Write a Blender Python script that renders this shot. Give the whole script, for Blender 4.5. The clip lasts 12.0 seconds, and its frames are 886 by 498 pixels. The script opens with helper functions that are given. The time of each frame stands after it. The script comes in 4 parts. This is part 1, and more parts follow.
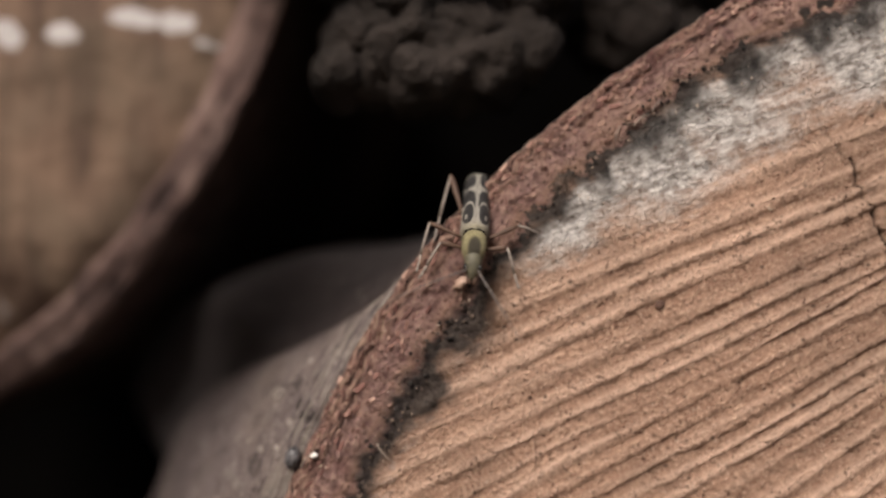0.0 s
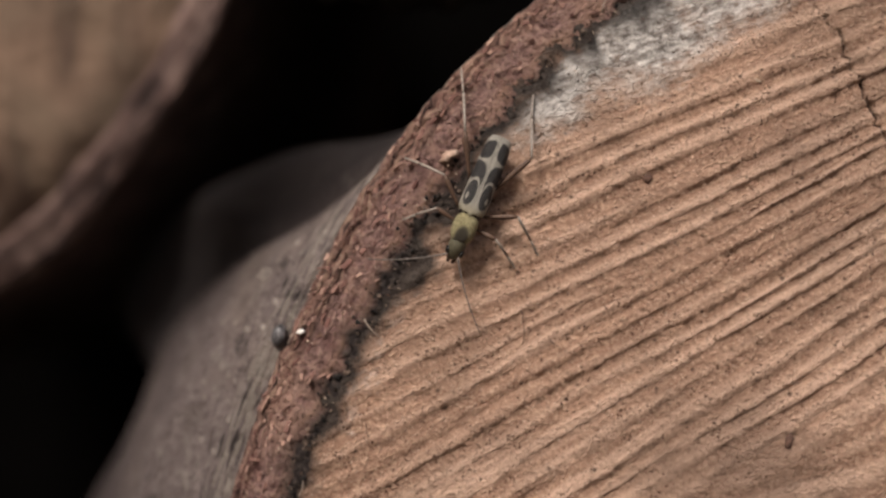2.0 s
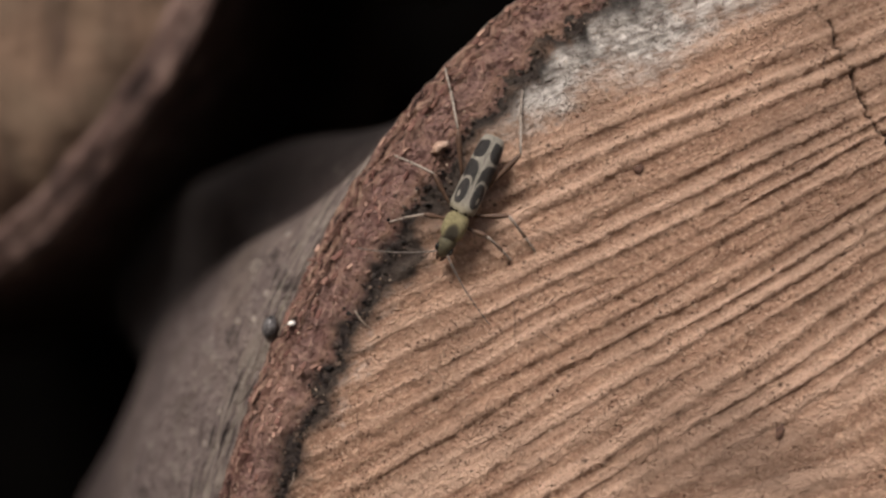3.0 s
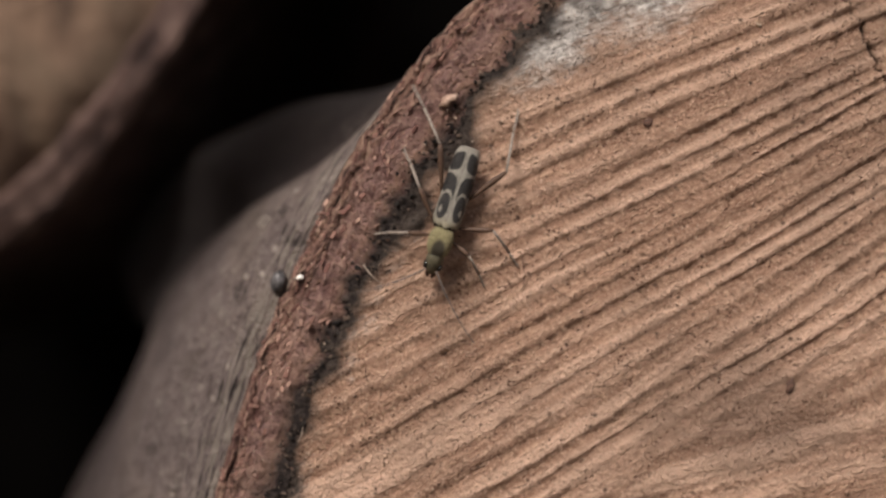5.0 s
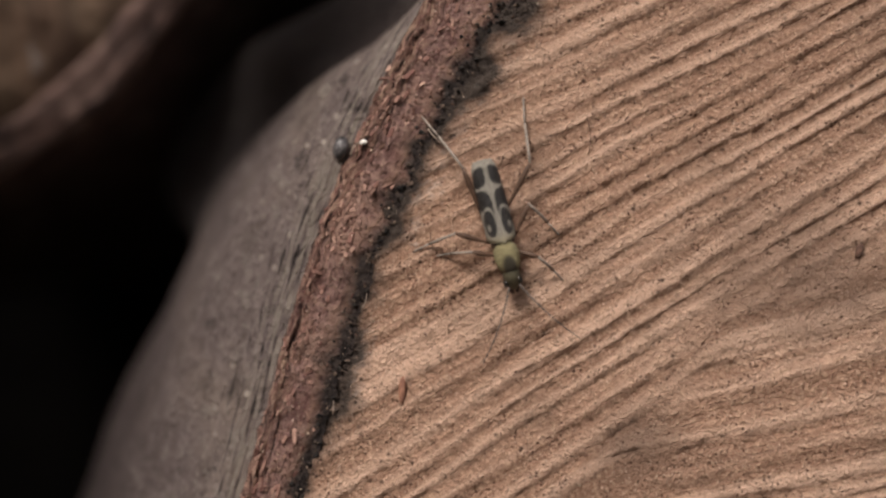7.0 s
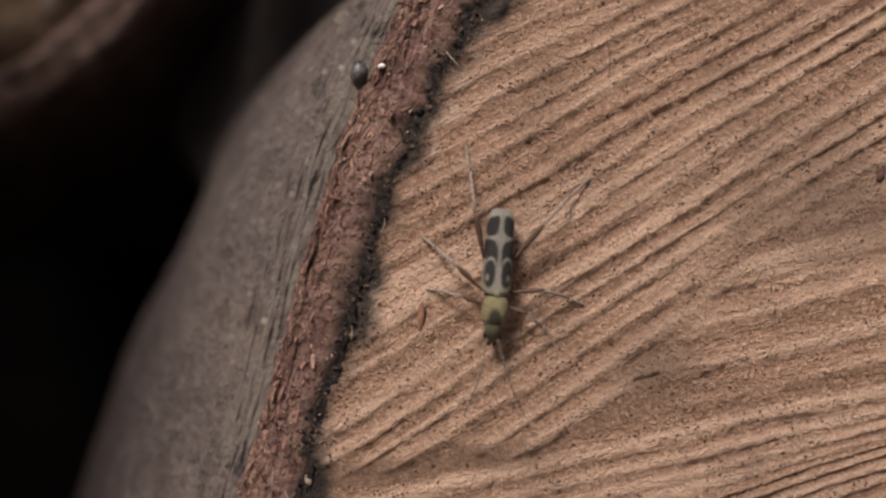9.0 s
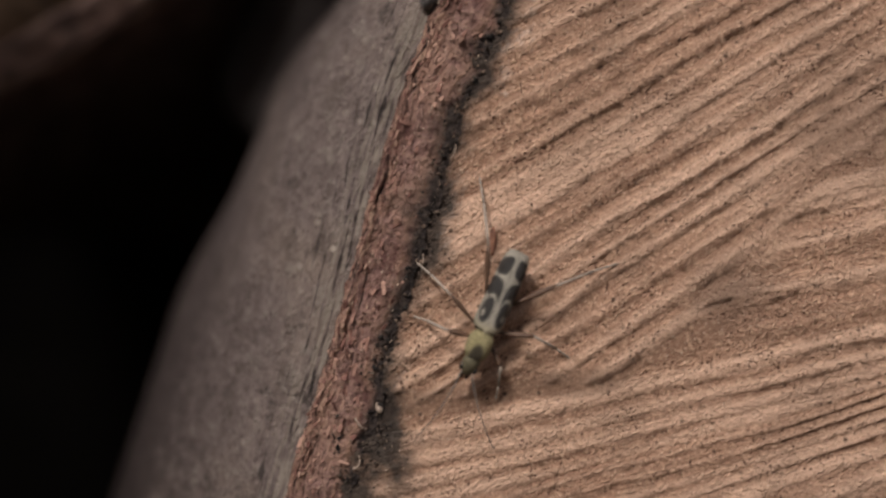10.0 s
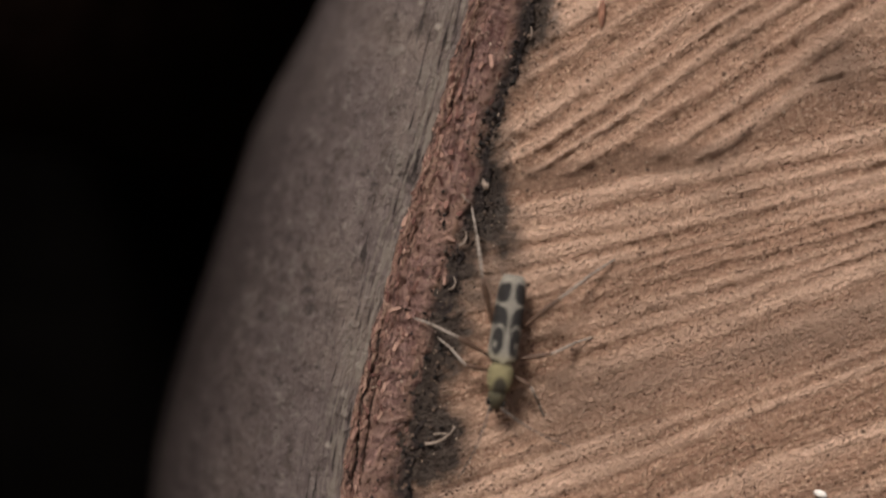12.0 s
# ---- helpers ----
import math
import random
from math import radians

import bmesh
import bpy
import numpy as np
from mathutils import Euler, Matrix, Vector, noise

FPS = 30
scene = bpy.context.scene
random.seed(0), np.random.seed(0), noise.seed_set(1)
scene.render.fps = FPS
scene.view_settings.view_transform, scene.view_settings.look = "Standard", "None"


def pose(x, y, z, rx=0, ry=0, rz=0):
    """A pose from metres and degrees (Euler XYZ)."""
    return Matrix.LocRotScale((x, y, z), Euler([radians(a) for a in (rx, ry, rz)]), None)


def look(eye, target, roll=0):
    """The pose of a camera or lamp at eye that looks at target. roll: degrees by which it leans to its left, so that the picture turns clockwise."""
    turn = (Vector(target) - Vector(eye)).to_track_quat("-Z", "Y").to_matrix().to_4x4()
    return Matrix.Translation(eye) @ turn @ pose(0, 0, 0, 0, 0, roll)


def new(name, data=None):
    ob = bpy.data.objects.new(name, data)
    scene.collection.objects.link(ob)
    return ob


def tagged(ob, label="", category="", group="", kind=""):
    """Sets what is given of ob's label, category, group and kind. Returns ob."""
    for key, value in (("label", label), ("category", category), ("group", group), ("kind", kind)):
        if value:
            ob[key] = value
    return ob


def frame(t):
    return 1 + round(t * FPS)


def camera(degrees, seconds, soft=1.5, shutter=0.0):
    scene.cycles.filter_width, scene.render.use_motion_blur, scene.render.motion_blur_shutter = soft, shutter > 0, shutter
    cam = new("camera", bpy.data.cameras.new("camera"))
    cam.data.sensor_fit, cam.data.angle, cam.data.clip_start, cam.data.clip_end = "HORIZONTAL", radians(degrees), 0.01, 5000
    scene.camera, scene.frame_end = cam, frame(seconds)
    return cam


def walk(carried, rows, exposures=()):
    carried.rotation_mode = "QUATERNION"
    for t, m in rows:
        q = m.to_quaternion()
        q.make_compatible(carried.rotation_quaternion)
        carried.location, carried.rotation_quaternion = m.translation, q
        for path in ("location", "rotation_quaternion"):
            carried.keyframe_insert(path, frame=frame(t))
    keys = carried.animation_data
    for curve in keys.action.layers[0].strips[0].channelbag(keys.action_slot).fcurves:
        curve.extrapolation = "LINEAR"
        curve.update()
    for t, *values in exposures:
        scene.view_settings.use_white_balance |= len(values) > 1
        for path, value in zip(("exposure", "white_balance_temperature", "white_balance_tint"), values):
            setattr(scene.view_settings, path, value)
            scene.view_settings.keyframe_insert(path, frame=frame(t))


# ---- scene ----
cam = camera(53.3, 12.0, soft=2.3, shutter=0.4)
METRES, EYE, TILT, LEAN, TURN = 0.075, 0.26, 0.0, 0.0, 0.0
ROWS = [
    (0.0, 0.0, 0.0, 0.0, -0.0, 0.0, 0.0),
    (0.5, -0.0212, 0.0035, -0.0636, -0.57, -0.22, 0.1),
    (1.0, -0.0128, 0.0059, -0.1027, -0.31, -0.63, 0.14),
    (1.5, 0.0, 0.0078, -0.1364, -0.27, -0.45, 0.25),
    (2.0, 0.0117, 0.0074, -0.157, -0.25, -0.29, 0.31),
    (2.5, 0.0173, 0.0081, -0.1682, -0.23, -0.18, 0.32),
    (3.0, 0.0176, 0.0087, -0.1662, -0.54, -0.4, 0.35),
    (5.0, 0.0099, 0.0111, -0.2275, -0.34, -0.31, 0.39),
    (5.5, -0.0085, 0.015, -0.2713, -0.24, -0.43, 0.36),
    (6.0, -0.0298, 0.022, -0.3262, -0.11, -0.3, 0.3),
    (6.5, -0.0524, 0.0222, -0.3683, -0.16, -0.34, 0.46),
    (7.0, -0.0713, 0.0223, -0.4012, -0.18, -0.26, 0.53),
    (9.0, -0.0975, 0.0289, -0.4927, -0.25, -0.48, 0.66),
    (9.5, -0.1312, 0.0306, -0.5328, -0.08, -0.42, 0.81),
    (10.0, -0.1873, 0.0353, -0.5843, -0.19, -0.53, 0.84),
    (10.5, -0.2344, 0.0376, -0.647, 0.04, -0.56, 0.92),
    (11.0, -0.2833, 0.0408, -0.7136, -0.17, -0.72, 0.92),
    (11.5, -0.3126, 0.0433, -0.7881, -0.25, -0.58, 0.82),
    (12.0, -0.3248, 0.0481, -0.8676, -0.16, -0.39, 0.61),
]
# exposure: the clip darkens a little on the way; the white balance stays
KELVIN, TINT = 6560, 14
STOPS = [(0.0, 1.04), (2.0, 0.92), (5.0, 0.84), (7.0, 0.78), (9.5, 0.69), (12.0, 0.7)]
walk(cam, [(t, pose(0, 0, EYE, TILT, LEAN, TURN) @ pose(METRES * x, METRES * y, METRES * z, 90 + pitch, roll, yaw)) for t, x, y, z, yaw, pitch, roll in ROWS],
     exposures=[(t, stops, KELVIN, TINT) for t, stops in STOPS])
# a close-up lens with its shallow depth of field, focused on the sawn face
cam.data.dof.use_dof = True
cam.data.dof.focus_distance = 0.0836
cam.data.dof.aperture_fstop = 4.8

# ---- world and sun ----
SUN_UP, SUN_ROUND = 45.0, 205.0   # elevation; compass angle the light comes from, 0 = +y, clockwise
world = bpy.data.worlds.new("sky")
scene.world = world
world.use_nodes = True
wn = world.node_tree.nodes
sky = wn.new("ShaderNodeTexSky")
sky.sky_type = "NISHITA"
sky.sun_disc = False
sky.sun_elevation = radians(SUN_UP)
sky.sun_rotation = radians(SUN_ROUND)
sky.air_density, sky.dust_density, sky.ozone_density = 1.0, 4.0, 0.6
world.node_tree.links.new(sky.outputs[0], wn["Background"].inputs[0])
wn["Background"].inputs[1].default_value = 0.042
sun = new("sun", bpy.data.lights.new("sun", "SUN"))
sun.data.energy, sun.data.angle, sun.data.color = 2.5, radians(16), (1.0, 0.95, 0.88)
su, sr = radians(SUN_UP), radians(SUN_ROUND)
sun_way = Vector((math.sin(sr) * math.cos(su), math.cos(sr) * math.cos(su), math.sin(su)))
sun.matrix_world = look(sun_way * 2, (0, 0, 0))

# ---- plan, in millimetres on the sawn face: X right, Z up from the first eye, d back into the pile ----
FACE = 0.0862
CX, CZ, RAD = 106.4, -86.3, 137.1


def place(X, Z, d=0.0):
    return Vector((X / 1000, FACE + d / 1000, EYE + Z / 1000))


def bell(a, middle, width):
    return np.exp(-((a - middle) / width) ** 2)


def smooth(a, lo, hi):
    k = np.clip((a - lo) / (hi - lo), 0, 1)
    return k * k * (3 - 2 * k)


def hashed(i, j, seed):
    n = (i.astype(np.int64) * 374761393 + j.astype(np.int64) * 668265263 + seed * 974711) & 0x7FFFFFFF
    n = ((n ^ (n >> 13)) * 1274126177) & 0x7FFFFFFF
    return ((n ^ (n >> 16)) & 0xFFFF) / 65535.0


def grain(x, y, seed=0):
    """Smooth value noise from -1 to 1, one wave a unit."""
    x, y = np.asarray(x, float), np.asarray(y, float)
    i, j = np.floor(x), np.floor(y)
    u, v = x - i, y - j
    u, v = u * u * (3 - 2 * u), v * v * (3 - 2 * v)
    a, b = hashed(i, j, seed), hashed(i + 1, j, seed)
    c, e = hashed(i, j + 1, seed), hashed(i + 1, j + 1, seed)
    return 2 * ((a * (1 - u) + b * u) * (1 - v) + (c * (1 - u) + e * u) * v) - 1


def grains(x, y, seed=0, octaves=4):
    x, y = np.asarray(x, float), np.asarray(y, float)
    total = 0
    for k in range(octaves):
        total = total + grain(x, y, seed + 17 * k) / 2 ** k
        x, y = 1.62 * x - 1.17 * y + 3.1, 1.17 * x + 1.62 * y - 5.7
    return total / 1.8


# ---- materials ----
class Nodes:
    def __init__(self, name):
        self.m = bpy.data.materials.new(name)
        self.m.use_nodes = True
        self.t = self.m.node_tree
        self.bsdf = self.t.nodes["Principled BSDF"]

    def node(self, kind, **values):
        n = self.t.nodes.new(kind)
        for k, v in values.items():
            n.inputs[k.replace("_", " ")].default_value = v
        return n

    def link(self, a, b):
        self.t.links.new(a, b)

    def coords(self):
        return self.t.nodes.new("ShaderNodeTexCoord").outputs["Object"]

    def attribute(self, name, out="Fac"):
        n = self.t.nodes.new("ShaderNodeAttribute")
        n.attribute_name = name
        return n.outputs[out]

    def stretched(self, vector, scale):
        n = self.t.nodes.new("ShaderNodeMapping")
        n.inputs["Scale"].default_value = scale
        self.link(vector, n.inputs["Vector"])
        return n.outputs[0]

    def noise(self, vector, scale, detail=5.0, rough=0.6):
        n = self.node("ShaderNodeTexNoise", Scale=scale, Detail=detail, Roughness=rough)
        self.link(vector, n.inputs["Vector"])
        return n.outputs["Fac"]

    def ramp(self, value, lo, hi, a=0.0, b=1.0):
        n = self.t.nodes.new("ShaderNodeMapRange")
        for k, v in zip(("From Min", "From Max", "To Min", "To Max"), (lo, hi, a, b)):
            n.inputs[k].default_value = v
        self.link(value, n.inputs["Value"])
        return n.outputs[0]

    def maths(self, op, a, b):
        n = self.t.nodes.new("ShaderNodeMath")
        n.operation = op
        for s, v in zip(n.inputs, (a, b)):
            if isinstance(v, (int, float)):
                s.default_value = v
            else:
                self.link(v, s)
        return n.outputs[0]

    def mix(self, fac, a, b):
        n = self.t.nodes.new("ShaderNodeMix")
        n.data_type = "RGBA"
        for s, v in ((n.inputs["Factor"], fac), (n.inputs["A"], a), (n.inputs["B"], b)):
            if isinstance(v, tuple):
                s.default_value = (*v, 1)
            elif isinstance(v, (int, float)):
                s.default_value = v
            else:
                self.link(v, s)
        return n.outputs["Result"]

    def done(self, colour, rough=0.8, height=None, relief=0.0001, strength=1.0, spec=0.3):
        s = self.bsdf.inputs["Base Color"]
        if isinstance(colour, tuple):
            s.default_value = (*colour, 1)
        else:
            self.link(colour, s)
        if isinstance(rough, (int, float)):
            self.bsdf.inputs["Roughness"].default_value = rough
        else:
            self.link(rough, self.bsdf.inputs["Roughness"])
        self.bsdf.inputs["Specular IOR Level"].default_value = spec
        if height is not None:
            b = self.node("ShaderNodeBump", Distance=relief, Strength=strength)
            self.link(height, b.inputs["Height"])
            self.link(b.outputs[0], self.bsdf.inputs["Normal"])
        return self.m


def sawn_wood():
    n = Nodes("sawn_wood")
    p = n.coords()
    lay = n.attribute("grain_place", "Vector")            # x along the saw marks, y across them, millimetres
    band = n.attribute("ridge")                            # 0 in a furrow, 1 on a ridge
    streak = n.noise(n.stretched(lay, (0.05, 0.9, 1)), 1.0, 4)
    fine = n.noise(n.stretched(lay, (0.35, 3.0, 1)), 1.0, 6, 0.7)
    fibre = n.noise(p, 5200, 3, 0.7)
    blotch = n.noise(p, 55, 4)
    hair = n.noise(n.stretched(lay, (1.1, 8.0, 1)), 1.0, 4, 0.7)
    c = n.mix(n.ramp(streak, 0.35, 0.65), (0.33, 0.184, 0.122), (0.505, 0.303, 0.207))
    # furrows tinted darker: their shade is put into the colour
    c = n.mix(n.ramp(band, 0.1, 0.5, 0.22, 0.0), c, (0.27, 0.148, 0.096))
    mottle = n.noise(p, 2300, 3, 0.6)
    c = n.mix(n.ramp(mottle, 0.48, 0.36, 0, 0.5), c, (0.24, 0.135, 0.085))
    c = n.mix(n.ramp(mottle, 0.53, 0.66, 0, 0.55), c, (0.72, 0.50, 0.345))
    # crests tinted paler, a painted highlight along each ridge
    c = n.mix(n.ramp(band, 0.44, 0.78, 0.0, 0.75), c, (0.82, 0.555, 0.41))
    c = n.mix(n.ramp(fine, 0.53, 0.7, 0, 0.5), c, (0.72, 0.49, 0.33))
    c = n.mix(n.ramp(fine, 0.46, 0.3, 0, 0.45), c, (0.22, 0.118, 0.07))
    c = n.mix(n.ramp(hair, 0.54, 0.72, 0, 0.22), c, (0.74, 0.52, 0.36))
    c = n.mix(n.ramp(hair, 0.45, 0.28, 0, 0.15), c, (0.13, 0.07, 0.045))
    # cut ends of the fibres: pale and dark grains
    grit = n.node("ShaderNodeTexVoronoi", Scale=3400.0)
    n.link(p, grit.inputs["Vector"])
    luck = n.t.nodes.new("ShaderNodeSeparateColor")
    n.link(grit.outputs["Color"], luck.inputs[0])
    dot = n.ramp(grit.outputs["Distance"], 0.5, 0.2)
    bright = n.maths("MULTIPLY", dot, n.ramp(luck.outputs[0], 0.68, 0.95, 0, 0.8))
    c = n.mix(bright, c, (0.84, 0.60, 0.45))
    c = n.mix(n.maths("MULTIPLY", dot, n.ramp(luck.outputs[1], 0.68, 0.95, 0, 0.65)), c, (0.16, 0.08, 0.055))
    c = n.mix(n.ramp(fibre, 0.55, 0.75, 0, 0.5), c, (0.66, 0.48, 0.34))
    c = n.mix(n.ramp(blotch, 0.5, 0.68, 0, 0.5), c, (0.24, 0.155, 0.108))
    grime = n.ramp(n.maths("ADD", n.attribute("stain"), n.maths("MULTIPLY", blotch, 0.6)), 0.42, 1.0, 0, 0.8)
    c = n.mix(grime, c, (0.19, 0.122, 0.088))
    # resin ducts and specks of dirt
    v = n.node("ShaderNodeTexVoronoi", Scale=620.0)
    n.link(p, v.inputs["Vector"])
    speck = n.maths("MULTIPLY", n.ramp(v.outputs["Distance"], 0.17, 0.08), n.ramp(n.noise(p, 140, 3), 0.50, 0.56))
    c = n.mix(n.maths("MULTIPLY", speck, 0.85), c, (0.055, 0.03, 0.02))
    w = n.node("ShaderNodeTexVoronoi", Scale=2100.0)
    n.link(p, w.inputs["Vector"])
    rows = n.noise(n.stretched(lay, (0.09, 0.55, 1)), 1.0, 3, 0.5)
    pit = n.maths("MULTIPLY", n.ramp(w.outputs["Distance"], 0.33, 0.2), n.maths("MULTIPLY", n.maths("MAXIMUM", n.ramp(rows, 0.52, 0.57), n.ramp(n.noise(n.stretched(lay, (0.55, 0.045, 1)), 1.0, 2, 0.4), 0.575, 0.62)), n.ramp(n.noise(p, 700, 2), 0.46, 0.53)))
    c = n.mix(n.maths("MULTIPLY", pit, 0.8), c, (0.095, 0.036, 0.022))
    # white and black mould
    tuft = n.noise(p, 900, 5, 0.7)
    wisp = n.noise(n.stretched(lay, (0.5, 1.4, 1)), 1.0, 5, 0.7)
    white = n.ramp(n.maths("ADD", n.attribute("mould"), n.maths("MULTIPLY", n.maths("ADD", tuft, wisp), 0.45)), 0.72, 1.36)
    felt = n.mix(n.ramp(n.maths("ADD", n.maths("MULTIPLY", wisp, 0.6), n.maths("MULTIPLY", tuft, 0.4)), 0.42, 0.6), (0.24, 0.205, 0.18), (0.93, 0.87, 0.8))
    c = n.mix(white, c, felt)
    black = n.ramp(n.maths("ADD", n.attribute("soot"), n.maths("MULTIPLY", n.maths("ADD", tuft, wisp), 0.6)), 0.66, 1.46)
    c = n.mix(n.maths("MULTIPLY", black, 0.93), c, n.mix(n.ramp(tuft, 0.35, 0.65), (0.006, 0.005, 0.005), (0.05, 0.042, 0.036)))
    h = n.maths("ADD", n.maths("MULTIPLY", fine, 0.8), n.maths("ADD", n.maths("ADD", n.maths("MULTIPLY", bright, 0.5), n.maths("MULTIPLY", hair, 0.5)), n.maths("ADD", n.maths("MULTIPLY", tuft, 1.0), n.maths("SUBTRACT", n.maths("MULTIPLY", mottle, 1.1), n.maths("MULTIPLY", pit, 0.8)))))
    # inside of the cracks coloured dark, their shade painted in
    c = n.mix(n.ramp(n.attribute("crack"), 0.12, 0.6, 0, 0.9), c, (0.04, 0.021, 0.014))
    return n.done(c, 0.78, h, 0.0008, 1.0, 0.25)


def red_bark():
    n = Nodes("red_bark")
    p = n.coords()
    lay = n.attribute("grain_place", "Vector")             # x along the rim, y across the bark, millimetres
    layer = n.noise(n.stretched(lay, (0.28, 1.9, 1)), 1.0, 6, 0.65)
    crumb = n.noise(p, 1500, 5, 0.7)
    big = n.noise(p, 170, 5, 0.65)
    zone = n.attribute("zone")                              # 0 at the wood, 1 at the outer edge
    ray = n.noise(n.stretched(lay, (1.3, 0.35, 1)), 1.0, 4, 0.6)
    flake = n.noise(n.stretched(lay, (0.35, 2.6, 1)), 1.0, 5, 0.6)
    c = n.mix(n.ramp(layer, 0.38, 0.62), (0.205, 0.107, 0.092), (0.40, 0.24, 0.205))
    c = n.mix(n.ramp(big, 0.5, 0.62, 0, 0.75), c, (0.46, 0.275, 0.205))
    c = n.mix(n.maths("MULTIPLY", n.ramp(ray, 0.49, 0.6, 0, 0.85), n.ramp(zone, 0.8, 0.55)), c, (0.46, 0.285, 0.225))
    outer = n.ramp(zone, 0.66, 0.84)
    c = n.mix(n.maths("MULTIPLY", outer, n.ramp(flake, 0.42, 0.6, 0.2, 0.85)), c, (0.29, 0.145, 0.097))
    c = n.mix(n.maths("MULTIPLY", outer, n.ramp(flake, 0.52, 0.6, 0, 0.9)), c, (0.56, 0.37, 0.27))
    c = n.mix(n.maths("MULTIPLY", outer, n.ramp(flake, 0.46, 0.39)), c, (0.025, 0.011, 0.008))
    c = n.mix(n.ramp(big, 0.47, 0.36, 0, 0.75), c, (0.15, 0.062, 0.054))
    c = n.mix(n.ramp(crumb, 0.53, 0.68, 0, 0.8), c, (0.50, 0.325, 0.25))
    grit = n.node("ShaderNodeTexVoronoi", Scale=2600.0)
    n.link(p, grit.inputs["Vector"])
    luck = n.t.nodes.new("ShaderNodeSeparateColor")
    n.link(grit.outputs["Color"], luck.inputs[0])
    dot = n.ramp(grit.outputs["Distance"], 0.55, 0.2)
    bright = n.maths("MULTIPLY", dot, n.ramp(luck.outputs[0], 0.9, 0.99, 0, 0.7))
    c = n.mix(bright, c, (0.55, 0.39, 0.31))
    c = n.mix(n.maths("MULTIPLY", dot, n.ramp(luck.outputs[1], 0.7, 0.95, 0, 0.7)), c, (0.05, 0.02, 0.016))
    c = n.mix(n.ramp(crumb, 0.46, 0.32, 0, 0.75), c, (0.06, 0.026, 0.02))
    c = n.mix(n.maths("MULTIPLY", n.attribute("cambium"), n.ramp(layer, 0.4, 0.62)), c, (0.36, 0.21, 0.135))
    c = n.mix(n.ramp(n.maths("ADD", n.attribute("soot"), n.maths("MULTIPLY", n.maths("ADD", crumb, big), 0.55)), 0.62, 1.35, 0, 0.95), c, n.mix(n.ramp(crumb, 0.4, 0.62), (0.007, 0.006, 0.006), (0.05, 0.039, 0.034)))
    c = n.mix(n.ramp(n.maths("ADD", n.attribute("grey"), n.maths("MULTIPLY", layer, 0.6)), 0.7, 0.95), c, (0.23, 0.195, 0.17))
    c = n.mix(n.ramp(n.attribute("split"), 0.35, 0.75, 0, 0.9), c, (0.02, 0.011, 0.009))
    h = n.maths("ADD", n.maths("ADD", layer, n.maths("MULTIPLY", outer, flake)), n.maths("ADD", n.maths("MULTIPLY", bright, 0.7), n.maths("MULTIPLY", crumb, 1.2)))
    return n.done(c, 0.8, h, 0.0017, 1.0, 0.3)


